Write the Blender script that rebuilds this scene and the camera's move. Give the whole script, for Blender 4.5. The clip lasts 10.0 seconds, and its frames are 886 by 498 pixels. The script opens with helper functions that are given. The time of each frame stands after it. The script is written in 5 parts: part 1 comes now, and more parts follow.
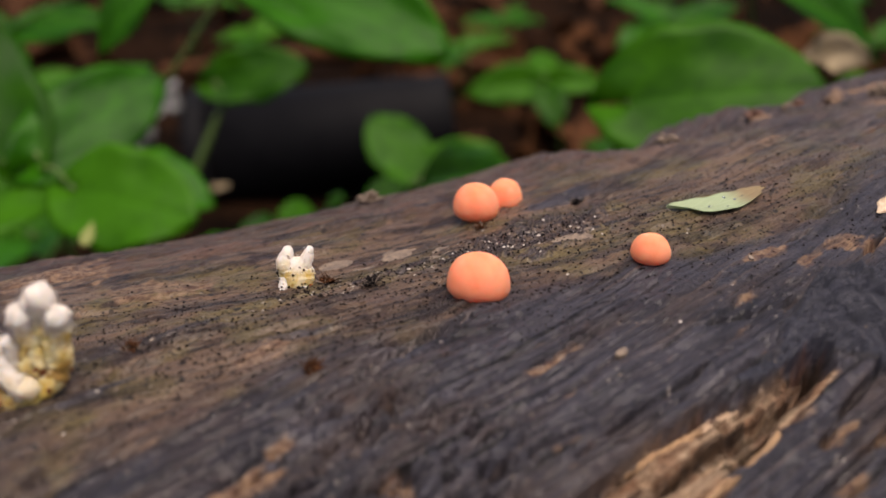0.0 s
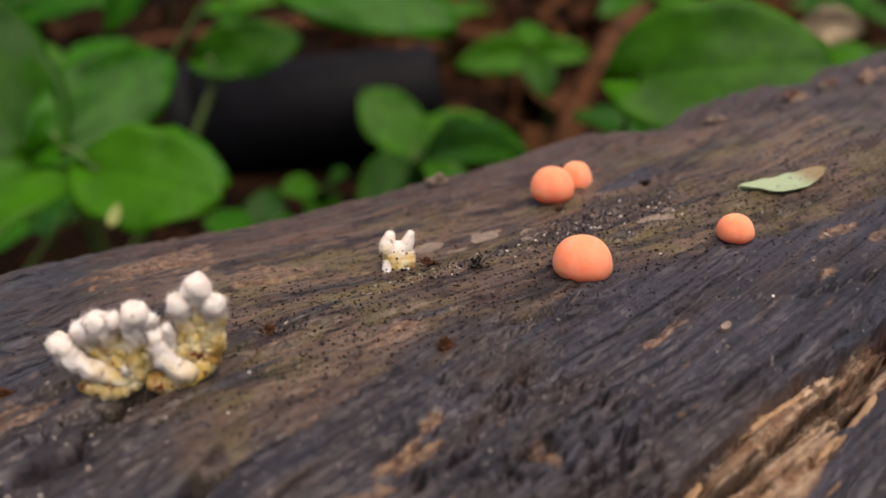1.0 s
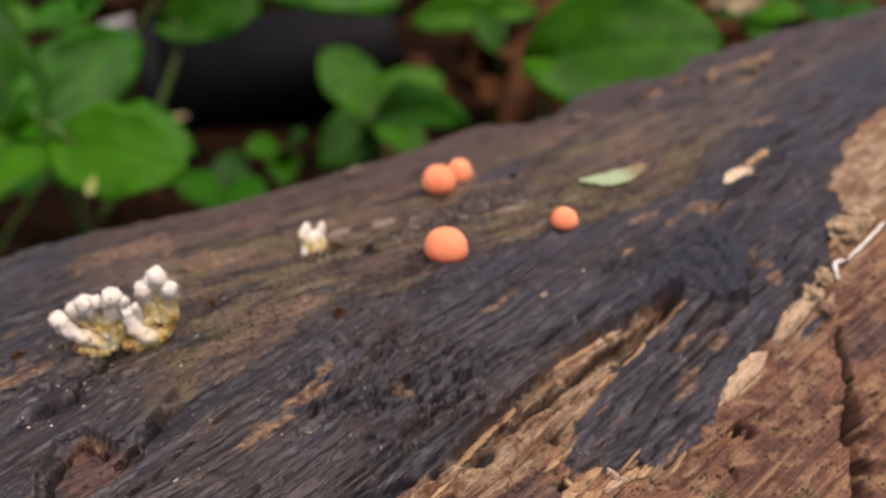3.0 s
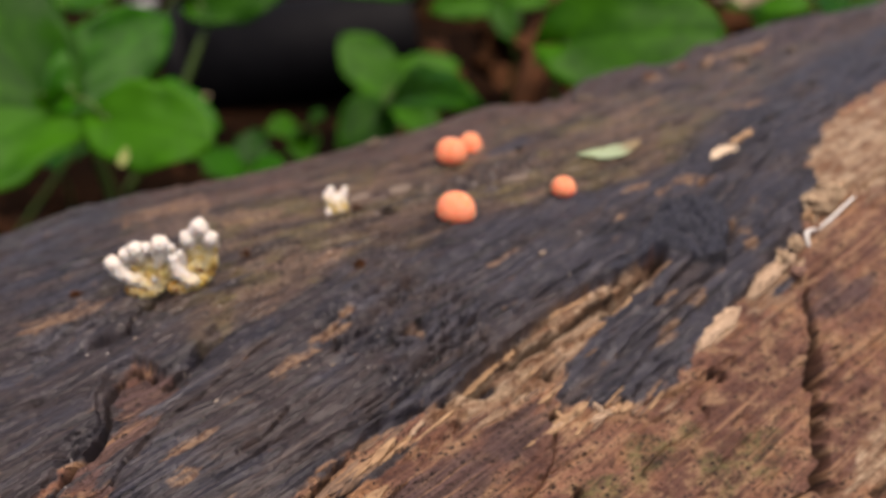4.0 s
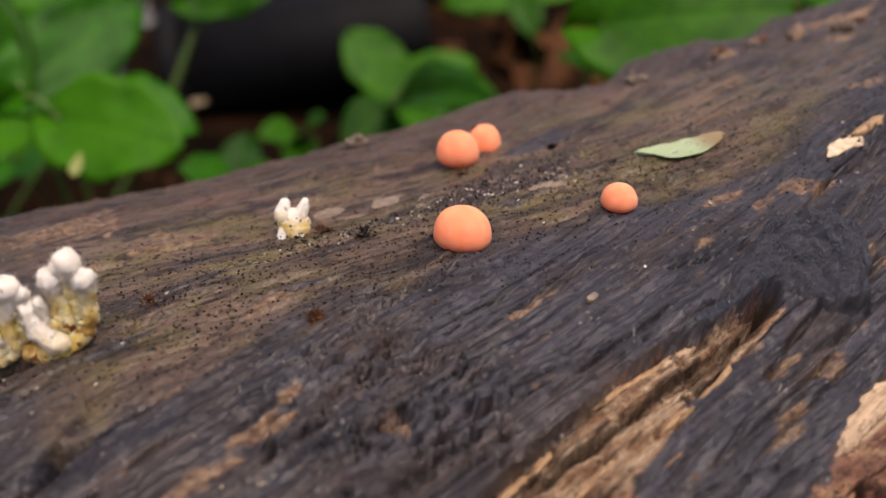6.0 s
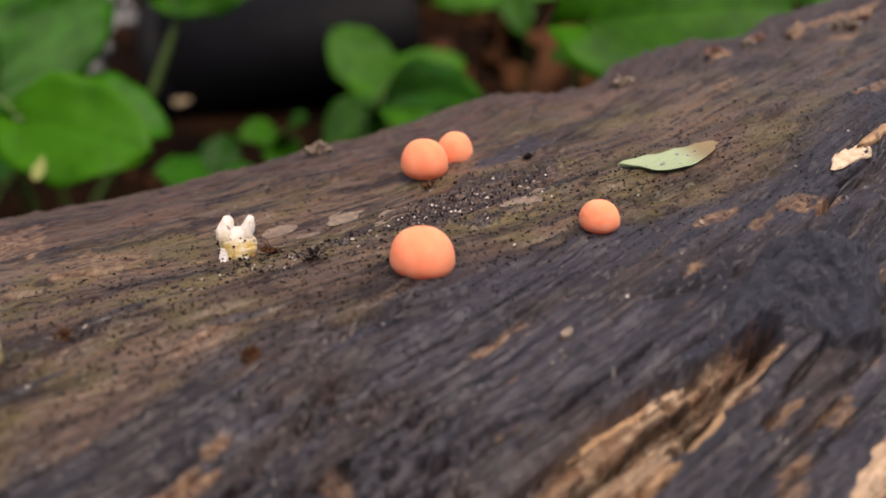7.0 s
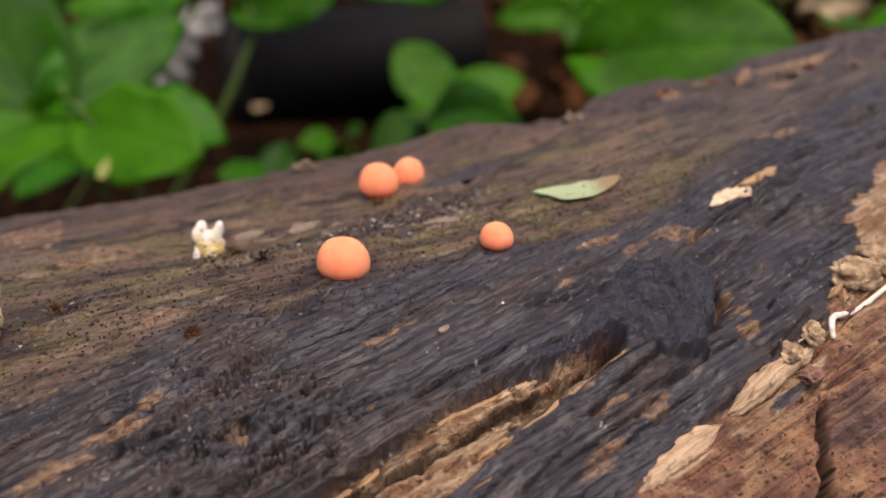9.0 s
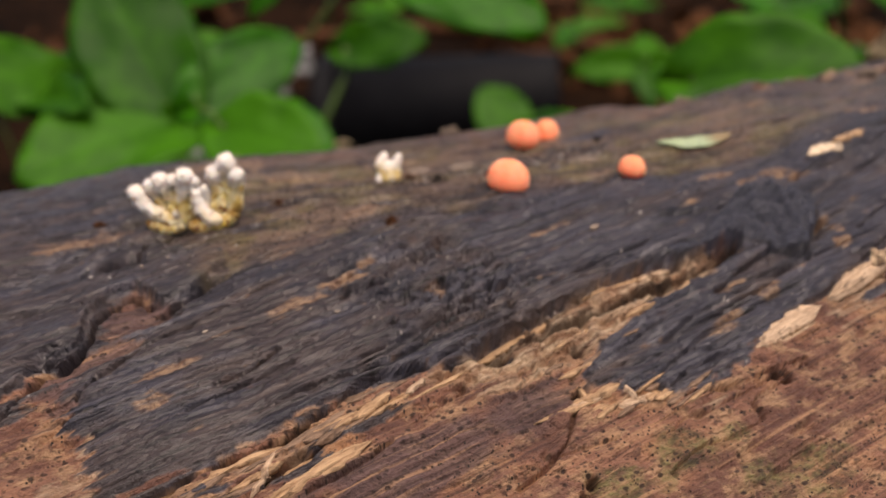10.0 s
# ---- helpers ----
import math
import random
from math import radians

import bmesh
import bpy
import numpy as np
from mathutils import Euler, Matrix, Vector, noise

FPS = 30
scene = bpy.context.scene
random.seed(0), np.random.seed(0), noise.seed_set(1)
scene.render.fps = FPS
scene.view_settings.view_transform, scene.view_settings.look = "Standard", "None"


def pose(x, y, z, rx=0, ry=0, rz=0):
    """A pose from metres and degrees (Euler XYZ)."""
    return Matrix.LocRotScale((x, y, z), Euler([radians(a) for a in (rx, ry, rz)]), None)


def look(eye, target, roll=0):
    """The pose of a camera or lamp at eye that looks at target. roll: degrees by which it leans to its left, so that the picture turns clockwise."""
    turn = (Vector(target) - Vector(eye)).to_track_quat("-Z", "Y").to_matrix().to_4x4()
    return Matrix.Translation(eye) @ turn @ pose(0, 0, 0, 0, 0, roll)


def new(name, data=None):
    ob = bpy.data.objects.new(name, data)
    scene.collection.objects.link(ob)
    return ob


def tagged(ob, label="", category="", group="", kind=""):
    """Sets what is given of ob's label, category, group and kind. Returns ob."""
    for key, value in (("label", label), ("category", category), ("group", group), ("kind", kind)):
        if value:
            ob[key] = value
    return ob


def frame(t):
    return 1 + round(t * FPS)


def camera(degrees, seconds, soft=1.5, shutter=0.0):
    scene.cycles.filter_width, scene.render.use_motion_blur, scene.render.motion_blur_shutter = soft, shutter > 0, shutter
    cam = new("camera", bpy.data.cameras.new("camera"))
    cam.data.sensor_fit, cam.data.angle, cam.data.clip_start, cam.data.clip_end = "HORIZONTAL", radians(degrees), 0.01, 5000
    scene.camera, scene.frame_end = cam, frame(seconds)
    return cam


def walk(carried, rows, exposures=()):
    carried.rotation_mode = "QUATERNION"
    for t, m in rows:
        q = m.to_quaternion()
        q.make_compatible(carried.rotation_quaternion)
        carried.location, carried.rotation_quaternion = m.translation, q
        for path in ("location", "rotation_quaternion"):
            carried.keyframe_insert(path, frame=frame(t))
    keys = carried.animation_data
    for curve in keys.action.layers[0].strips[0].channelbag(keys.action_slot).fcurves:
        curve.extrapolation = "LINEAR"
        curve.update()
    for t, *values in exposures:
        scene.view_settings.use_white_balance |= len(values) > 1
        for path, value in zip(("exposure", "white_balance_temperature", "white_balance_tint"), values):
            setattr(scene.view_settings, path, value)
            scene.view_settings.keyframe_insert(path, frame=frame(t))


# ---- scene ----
# ======== camera ========
cam = camera(48.96, 10.0, soft=1.5)
cam.data.dof.use_dof = True
cam.data.dof.focus_distance = 0.165
cam.data.dof.aperture_fstop = 12.0
# seconds, eye x y z, yaw, pitch, roll
PATH = [
    (0.0, 0.00007, 0.00152, 0.26090, -0.48, -23.96, -0.54),
    (0.5, -0.01618, -0.00668, 0.26548, -1.48, -24.69, -0.66),
    (1.0, -0.02361, -0.00653, 0.26814, -2.78, -25.90, -0.59),
    (1.5, -0.02486, -0.01104, 0.27601, -3.79, -26.97, -0.49),
    (2.0, -0.02027, -0.01960, 0.28223, -4.34, -28.06, -0.60),
    (2.5, -0.01215, -0.03258, 0.29718, -4.50, -28.93, -0.78),
    (3.0, -0.00735, -0.05189, 0.30304, -4.03, -29.76, -1.03),
    (3.2, -0.00901, -0.05739, 0.30347, -4.00, -29.92, -0.88),
    (4.3, -0.00783, -0.08320, 0.31221, -2.80, -30.45, -0.07),
    (4.5, -0.00556, -0.08583, 0.31325, -2.42, -30.21, -0.26),
    (5.0, -0.00262, -0.06636, 0.30370, -2.10, -30.07, -0.50),
    (5.5, -0.00223, -0.02913, 0.28814, -1.97, -30.00, -0.79),
    (5.7, -0.00223, -0.01909, 0.28170, -1.67, -29.75, -1.14),
    (6.8, 0.00453, 0.00913, 0.26865, -2.36, -29.81, -0.67),
    (7.0, 0.00516, 0.01050, 0.26904, -2.10, -29.90, -0.91),
    (7.5, 0.00773, 0.01291, 0.26771, -2.06, -29.65, -0.70),
    (8.0, 0.02256, 0.00659, 0.27235, -1.50, -29.63, -0.42),
    (8.5, 0.03429, 0.00022, 0.27665, 0.33, -29.43, -0.44),
    (9.0, 0.03607, -0.01710, 0.28491, 4.04, -29.33, -1.06),
    (9.5, 0.03550, -0.03482, 0.28226, 4.93, -29.14, -0.75),
    (10.0, 0.01701, -0.07132, 0.27488, 6.89, -25.13, 0.55),
]
walk(
    cam,
    [(t, pose(x, y, z, 90 + pitch, 0, yaw) @ pose(0, 0, 0, 0, 0, roll)) for t, x, y, z, yaw, pitch, roll in PATH],
    exposures=[(0.0, 1.00, 7350, 20), (2.5, 1.01, 7350, 20), (5.0, 1.09, 7350, 20), (7.5, 1.10, 7350, 20), (10.0, 1.12, 7600, 20)],
)

# ======== light: a bright overcast sky over a shaded forest floor ========
world = bpy.data.worlds.new("sky")
scene.world = world
world.use_nodes = True
wt = world.node_tree
sky = wt.nodes.new("ShaderNodeTexSky")
sky.sky_type, sky.sun_disc = "NISHITA", False
sky.sun_elevation, sky.sun_rotation = radians(76), radians(146)
sky.air_density, sky.dust_density, sky.ozone_density = 1.0, 3.0, 1.0
wt.links.new(sky.outputs[0], wt.nodes["Background"].inputs[0])
wt.nodes["Background"].inputs[1].default_value = 0.060
sun = new("sun", bpy.data.lights.new("sun", "SUN"))
sun.data.energy, sun.data.angle, sun.data.color = 2.05, radians(60), (1.0, 0.96, 0.9)
sun.matrix_world = look((0.15, -0.22, 1.1), (0.0, 0.0, 0.0))


# ======== small tools ========
def hashed(seed):
    return np.random.default_rng(seed).uniform(-1, 1, (256, 256))


TABLES = [hashed(k) for k in range(8)]


def vnoise(u, v, k=0):
    """Smooth noise in -1..1 over a plane."""
    u, v = np.asarray(u, float), np.asarray(v, float)
    iu, iv = np.floor(u).astype(int), np.floor(v).astype(int)
    fu, fv = u - iu, v - iv
    fu, fv = fu * fu * fu * (fu * (fu * 6 - 15) + 10), fv * fv * fv * (fv * (fv * 6 - 15) + 10)
    tab = TABLES[k % 8]
    a, b = tab[iu & 255, iv & 255], tab[(iu + 1) & 255, iv & 255]
    c, e = tab[iu & 255, (iv + 1) & 255], tab[(iu + 1) & 255, (iv + 1) & 255]
    return (a * (1 - fu) + b * fu) * (1 - fv) + (c * (1 - fu) + e * fu) * fv


def fbm(u, v, k=0, octaves=4):
    out, amp = 0.0, 0.55
    for n in range(octaves):
        out = out + amp * vnoise(u * 2**n + 17.3 * n, v * 2**n + 9.1 * n, k + n)
        amp *= 0.5
    return out


def smooth(x, a, b):
    t = np.clip((x - a) / (b - a), 0, 1)
    return t * t * (3 - 2 * t)


def seg_far(s, w, pts):
    """Distance to a line of points."""
    far = np.full(np.shape(s), 1e9)
    for (a, b), (c, e) in zip(pts, pts[1:]):
        du, dv = c - a, e - b
        t = np.clip(((s - a) * du + (w - b) * dv) / (du * du + dv * dv + 1e-12), 0, 1)
        far = np.minimum(far, np.hypot(s - a - t * du, w - b - t * dv))
    return far


def inside(s, w, pts):
    """Signed distance to a closed outline, positive inside."""
    ring = list(pts) + [pts[0]]
    odd = np.zeros(np.shape(s), bool)
    for (a, b), (c, e) in zip(ring, ring[1:]):
        if b != e:
            odd ^= ((b > w) != (e > w)) & (s < (c - a) * (w - b) / (e - b) + a)
    return np.where(odd, 1, -1) * seg_far(s, w, ring)


def mesh_ob(name, verts, faces, material, parent=None, label="", smooth_faces=True):
    me = bpy.data.meshes.new(name)
    me.from_pydata([tuple(v) for v in verts], [], [tuple(f) for f in faces])
    me.materials.append(material)
    if smooth_faces:
        me.polygons.foreach_set("use_smooth", np.ones(len(me.polygons), bool))
    me.update()
    ob = new(name, me)
    ob.parent = parent
    if label:
        tagged(ob, label)
    return ob


def part(name, bm, material, parent, label=""):
    me = bpy.data.meshes.new(name)
    bm.to_mesh(me)
    bm.free()
    me.materials.append(material)
    me.polygons.foreach_set("use_smooth", np.ones(len(me.polygons), bool))
    ob = new(name, me)
    ob.parent = parent
    if label:
        tagged(ob, label)
    return ob


def put_float(me, name, values):
    me.attributes.new(name, "FLOAT", "POINT").data.foreach_set("value", np.asarray(values, np.float32).ravel())


def put_vector(me, name, values):
    me.attributes.new(name, "FLOAT_VECTOR", "POINT").data.foreach_set("vector", np.asarray(values, np.float32).ravel())


def spline(pts, n):
    """Points on a smooth line through the given ones."""
    p = np.array(pts, float)
    p = np.vstack([2 * p[0] - p[1], p, 2 * p[-1] - p[-2]])
    out = []
    for q in np.linspace(0, len(p) - 3 - 1e-9, n):
        i = int(q)
        t = q - i
        a, b, c, e = p[i : i + 4]
        out.append(0.5 * (2 * b + (c - a) * t + (2 * a - 5 * b + 4 * c - e) * t * t + (3 * b - a - 3 * c + e) * t**3))
    return np.array(out)


def tube_data(pts, radii, rings=14, sides=10, lumps=0.0, seed=0, rounded=True):
    """A round, tapered, closed tube along a smooth line: vertices, faces, and how far along each vertex is."""
    line = spline(pts, rings)
    rad = np.interp(np.linspace(0, 1, rings), np.linspace(0, 1, len(radii)), radii)
    if rounded:
        start, stop = line[0] - line[1], line[-1] - line[-2]
        start, stop = start / np.linalg.norm(start), stop / np.linalg.norm(stop)
        line = np.vstack([line[0] + start * rad[0] * 0.95, line[0] + start * rad[0] * 0.7, line, line[-1] + stop * rad[-1] * 0.7, line[-1] + stop * rad[-1] * 0.95])
        rad = np.r_[rad[0] * 0.3, rad[0] * 0.72, rad, rad[-1] * 0.72, rad[-1] * 0.3]
    tang = np.gradient(line, axis=0)
    tang /= np.linalg.norm(tang, axis=1)[:, None]
    side = np.cross(tang[0], (0.31, 0.52, 0.79))
    verts, along = [], []
    rng = np.random.default_rng(seed)
    ph = rng.uniform(0, 100)
    for i in range(len(line)):
        side = side - tang[i] * (side @ tang[i])
        side /= np.linalg.norm(side)
        other = np.cross(tang[i], side)
        for k in range(sides):
            a = 2 * math.pi * k / sides
            r = rad[i] * (1 + lumps * float(vnoise(i * 0.45 + ph, 2.2 * math.cos(a) + 31.7 + 1.7 * math.sin(a), seed)))
            verts.append(line[i] + r * (math.cos(a) * side + math.sin(a) * other))
            along.append(i / (len(line) - 1))
    n = len(line)
    faces = [(i * sides + k, i * sides + (k + 1) % sides, (i + 1) * sides + (k + 1) % sides, (i + 1) * sides + k) for i in range(n - 1) for k in range(sides)]
    faces += [tuple(range(sides))[::-1], tuple((n - 1) * sides + k for k in range(sides))]
    return verts, faces, along


# ======== materials ========
class Nodes:
    """A short way to write a node material."""

    def __init__(self, name):
        self.mat = bpy.data.materials.new(name)
        self.mat.use_nodes = True
        self.tree = self.mat.node_tree
        self.bsdf = self.tree.nodes["Principled BSDF"]

    def put(self, socket, value):
        if isinstance(value, bpy.types.NodeSocket):
            self.tree.links.new(value, socket)
        elif isinstance(value, tuple) and len(value) == 3 and socket.type == "RGBA":
            socket.default_value = (*value, 1)
        else:
            socket.default_value = value

    def node(self, kind, inputs=None, out=0, **props):
        n = self.tree.nodes.new(kind)
        for key, value in props.items():
            setattr(n, key, value)
        for key, value in (inputs or {}).items():
            self.put(n.inputs[key], value)
        return n.outputs[out]

    def attr(self, name, out="Fac"):
        return self.node("ShaderNodeAttribute", out=out, attribute_name=name)

    def noise(self, vector, scale=1.0, detail=4.0, rough=0.55, out=0):
        return self.node("ShaderNodeTexNoise", {"Vector": vector, "Scale": scale, "Detail": detail, "Roughness": rough}, out=out)

    def stretch(self, vector, by):
        return self.node("ShaderNodeVectorMath", {0: vector, 1: by}, operation="MULTIPLY")

    def math(self, op, a, b=0.0, clamp=False):
        return self.node("ShaderNodeMath", {0: a, 1: b}, operation=op, use_clamp=clamp)

    def span(self, value, a, b, lo=0.0, hi=1.0):
        return self.node("ShaderNodeMapRange", {"Value": value, "From Min": a, "From Max": b, "To Min": lo, "To Max": hi}, interpolation_type="SMOOTHSTEP")

    def mix(self, fac, a, b, how="MIX"):
        n = self.tree.nodes.new("ShaderNodeMix")
        n.data_type, n.blend_type = "RGBA", how
        self.put(n.inputs[0], fac)
        self.put(n.inputs[6], a)
        self.put(n.inputs[7], b)
        return n.outputs[2]

    def bump(self, height, strength=0.5, distance=0.001, normal=None):
        inputs = {"Height": height, "Strength": strength, "Distance": distance}
        if normal is not None:
            inputs["Normal"] = normal
        return self.node("ShaderNodeBump", inputs)

    def done(self, **inputs):
        for key, value in inputs.items():
            self.put(self.bsdf.inputs[key.replace("_", " ")], value)
        return self.mat

    def place(self):
        return self.node("ShaderNodeTexCoord", out="Object")


def log_material():
    m = Nodes("wet_rotten_wood")
    grain, plan = m.attr("grain", "Vector"), m.attr("plan", "Vector")
    bark, pale, olive, soil, fleck, knot = (m.attr(n) for n in ("bark", "pale", "olive", "soil", "fleck", "knot"))
    fibre = m.noise(m.stretch(grain, (50, 850, 1)), 1.0, 5.0, 0.65)
    broad = m.noise(m.stretch(grain, (28, 130, 1)), 1.0, 4.0, 0.6)
    level = m.noise(m.stretch(plan, (50, 800, 1)), 1.0, 5.0, 0.65)
    bands = m.noise(m.stretch(plan, (22, 150, 1)), 1.0, 4.0, 0.6)
    turned_grain = m.attr("turned")
    patch = m.noise(m.stretch(plan, (48, 75, 1)), 1.0, 3.0, 0.6)
    level = m.math("ADD", m.math("MULTIPLY", fibre, turned_grain), m.math("MULTIPLY", level, m.math("SUBTRACT", 1.0, turned_grain)))
    bands = m.math("ADD", m.math("MULTIPLY", broad, turned_grain), m.math("MULTIPLY", bands, m.math("SUBTRACT", 1.0, turned_grain)))
    blotch = m.noise(m.stretch(plan, (130, 220, 1)), 1.0, 6.0, 0.68)
    fine = m.noise(m.stretch(plan, (1900, 2200, 1)), 1.0, 4.0, 0.7)
    crumb = m.noise(m.stretch(plan, (620, 760, 1)), 1.0, 4.0, 0.65)
    dots = m.node("ShaderNodeTexVoronoi", {"Vector": plan, "Scale": 520.0, "Randomness": 1.0}, out="Distance")
    dotted = m.math("MULTIPLY", m.span(dots, 0.16, 0.3, 1.0, 0.0), m.span(blotch, 0.36, 0.55))
    # the dark wet bark
    # pale flecks, some of them wet glints put into the colour
    specks = m.node("ShaderNodeTexVoronoi", {"Vector": plan, "Scale": 330.0, "Randomness": 1.0}, out="Distance")
    speckled = m.math("MULTIPLY", m.span(specks, 0.07, 0.13, 1.0, 0.0), m.span(patch, 0.46, 0.58))
    streak = m.noise(m.stretch(grain, (17, 640, 1)), 1.0, 4.0, 0.6)
    tint = m.noise(m.stretch(grain, (34, 120, 1)), 1.0, 4.0, 0.6)
    tint = m.math("ADD", tint, m.span(m.node("ShaderNodeSeparateXYZ", {0: plan}, out=0), -0.065, 0.0, 0.10, 0.0))
    dark = m.mix(m.span(fibre, 0.32, 0.68), (0.038, 0.036, 0.046), (0.103, 0.096, 0.118))
    dark = m.mix(m.span(tint, 0.48, 0.64, 0.0, 0.65), dark, m.mix(m.span(fibre, 0.32, 0.68), (0.034, 0.022, 0.019), (0.118, 0.080, 0.064)))
    dark = m.mix(m.span(patch, 0.50, 0.66, 0.0, 0.6), dark, (0.022, 0.021, 0.031))
    dark = m.mix(m.span(broad, 0.30, 0.42, 0.85, 0.0), dark, (0.009, 0.0075, 0.009))
    dark = m.mix(m.span(streak, 0.35, 0.43, 0.92, 0.0), dark, (0.006, 0.005, 0.006))
    dark = m.mix(m.span(streak, 0.57, 0.68, 0.0, 0.65), dark, (0.175, 0.130, 0.112))
    dark = m.mix(m.span(blotch, 0.60, 0.74, 0.0, 0.6), dark, (0.155, 0.088, 0.062))
    shard = m.noise(m.stretch(grain, (190, 1050, 1)), 1.0, 3.0, 0.6)
    dark = m.mix(m.span(shard, 0.60, 0.74, 0.0, 0.22), dark, (0.19, 0.16, 0.16))
    dark = m.mix(m.span(shard, 0.28, 0.40, 0.8, 0.0), dark, (0.006, 0.0055, 0.006))
    # fine pale grain, mixed stronger to paint in tiny highlights
    dark = m.mix(m.span(fine, 0.59, 0.69, 0.0, 0.75), dark, (0.19, 0.165, 0.17))
    dark = m.mix(m.span(fine, 0.31, 0.41, 0.8, 0.0), dark, (0.005, 0.0045, 0.005))
    dark = m.mix(m.math("MULTIPLY", dotted, 0.5), dark, (0.007, 0.006, 0.006))
    dark = m.mix(m.math("MULTIPLY", speckled, 0.8), dark, (0.40, 0.35, 0.32))
    hook = m.mix(m.span(fibre, 0.25, 0.75), (0.032, 0.034, 0.048), (0.068, 0.071, 0.098))
    hook = m.mix(m.span(shard, 0.26, 0.42, 0.35, 0.0), hook, (0.010, 0.010, 0.013))
    hook = m.mix(m.span(fine, 0.60, 0.72, 0.0, 0.3), hook, (0.08, 0.08, 0.105))
    dark = m.mix(knot, dark, hook)
    # old bare wood along the ridge
    moss = m.mix(m.span(bands, 0.36, 0.60), (0.032, 0.019, 0.017), (0.270, 0.172, 0.112))
    moss = m.mix(m.span(patch, 0.47, 0.60, 0.0, 0.8), moss, m.mix(m.span(bands, 0.35, 0.6), (0.090, 0.066, 0.026), (0.260, 0.205, 0.078)))
    moss = m.mix(m.span(patch, 0.32, 0.44, 0.7, 0.0), moss, m.mix(m.span(bands, 0.35, 0.6), (0.060, 0.036, 0.038), (0.175, 0.105, 0.095)))
    moss = m.mix(m.span(level, 0.48, 0.68, 0.0, 0.75), moss, (0.29, 0.195, 0.135))
    moss = m.mix(m.span(level, 0.34, 0.46, 0.9, 0.0), moss, (0.018, 0.012, 0.012))
    moss = m.mix(m.span(blotch, 0.53, 0.64, 0.0, 0.8), moss, (0.050, 0.032, 0.033))
    moss = m.mix(m.span(blotch, 0.30, 0.42, 0.75, 0.0), moss, (0.34, 0.24, 0.155))
    moss = m.mix(m.span(crumb, 0.59, 0.73, 0.0, 0.55), moss, (0.31, 0.245, 0.18))
    moss = m.mix(m.span(fine, 0.57, 0.70, 0.0, 0.65), moss, (0.38, 0.30, 0.23))
    moss = m.mix(m.span(fine, 0.31, 0.43, 0.85, 0.0), moss, (0.013, 0.009, 0.009))
    round_log = m.node("ShaderNodeSeparateXYZ", {0: plan}, out=1)
    moss = m.mix(m.math("MULTIPLY", m.span(round_log, 0.024, 0.046), m.span(bands, 0.30, 0.60, 0.35, 0.85)), moss, m.mix(m.span(level, 0.36, 0.62), (0.035, 0.018, 0.017), (0.185, 0.092, 0.072)))
    moss = m.mix(0.05, moss, (0.020, 0.014, 0.012))
    pepper = m.node("ShaderNodeTexVoronoi", {"Vector": plan, "Scale": 880.0, "Randomness": 1.0}, out="Distance")
    peppered = m.math("MULTIPLY", m.span(pepper, 0.13, 0.25, 1.0, 0.0), m.span(patch, 0.40, 0.56))
    moss = m.mix(m.math("MULTIPLY", dotted, 0.9), moss, (0.012, 0.009, 0.008))
    moss = m.mix(m.math("MULTIPLY", peppered, 0.85), moss, (0.012, 0.009, 0.008))
    moss = m.mix(m.math("MULTIPLY", speckled, 0.6), moss, (0.36, 0.30, 0.24))
    top = m.mix(olive, dark, moss)
    tan = m.mix(m.span(crumb, 0.35, 0.65), (0.14, 0.07, 0.045), (0.44, 0.28, 0.17))
    top = m.mix(m.math("MULTIPLY", fleck, m.span(fibre, 0.3, 0.55), True), top, tan)
    # bared wood: red-brown, peppered with black, greenish in places
    red = m.mix(m.span(broad, 0.3, 0.7), (0.215, 0.090, 0.058), (0.43, 0.205, 0.128))
    red = m.mix(m.span(patch, 0.42, 0.58, 0.6, 0.0), red, (0.17, 0.078, 0.058))
    red = m.mix(m.span(patch, 0.54, 0.68, 0.0, 0.75), red, (0.56, 0.29, 0.14))
    red = m.mix(m.span(blotch, 0.47, 0.63, 0.0, 0.85), red, (0.55, 0.33, 0.185))
    red = m.mix(m.span(fibre, 0.30, 0.45, 0.3, 0.0), red, (0.13, 0.06, 0.042))
    red = m.mix(m.span(blotch, 0.32, 0.45, 0.8, 0.0), red, (0.11, 0.047, 0.036))
    plum = m.attr("plum")
    red = m.mix(m.math("MULTIPLY", plum, 0.85), red, m.mix(m.span(fibre, 0.35, 0.65), (0.060, 0.034, 0.034), (0.20, 0.120, 0.112)))
    mossy = m.attr("mossy")
    red = m.mix(m.math("MULTIPLY", mossy, m.span(crumb, 0.36, 0.60, 0.25, 0.85)), red, m.mix(m.span(blotch, 0.38, 0.62), (0.045, 0.043, 0.020), (0.235, 0.205, 0.075)))
    red = m.mix(m.span(streak, 0.54, 0.68, 0.0, 0.7), red, (0.66, 0.37, 0.20))
    red = m.mix(m.span(streak, 0.32, 0.45, 0.75, 0.0), red, (0.085, 0.037, 0.028))
    pores = m.node("ShaderNodeTexVoronoi", {"Vector": m.stretch(plan, (430, 620, 1)), "Scale": 1.0, "Randomness": 1.0}, out="Distance")
    red = m.mix(m.math("MULTIPLY", m.span(pores, 0.16, 0.30, 0.9, 0.0), m.span(blotch, 0.40, 0.52)), red, (0.040, 0.018, 0.013))
    red = m.mix(m.math("MULTIPLY", dotted, 0.5), red, (0.016, 0.009, 0.007))
    red = m.mix(peppered, red, (0.016, 0.009, 0.007))
    red = m.mix(m.span(crumb, 0.32, 0.44, 0.6, 0.0), red, (0.05, 0.024, 0.017))
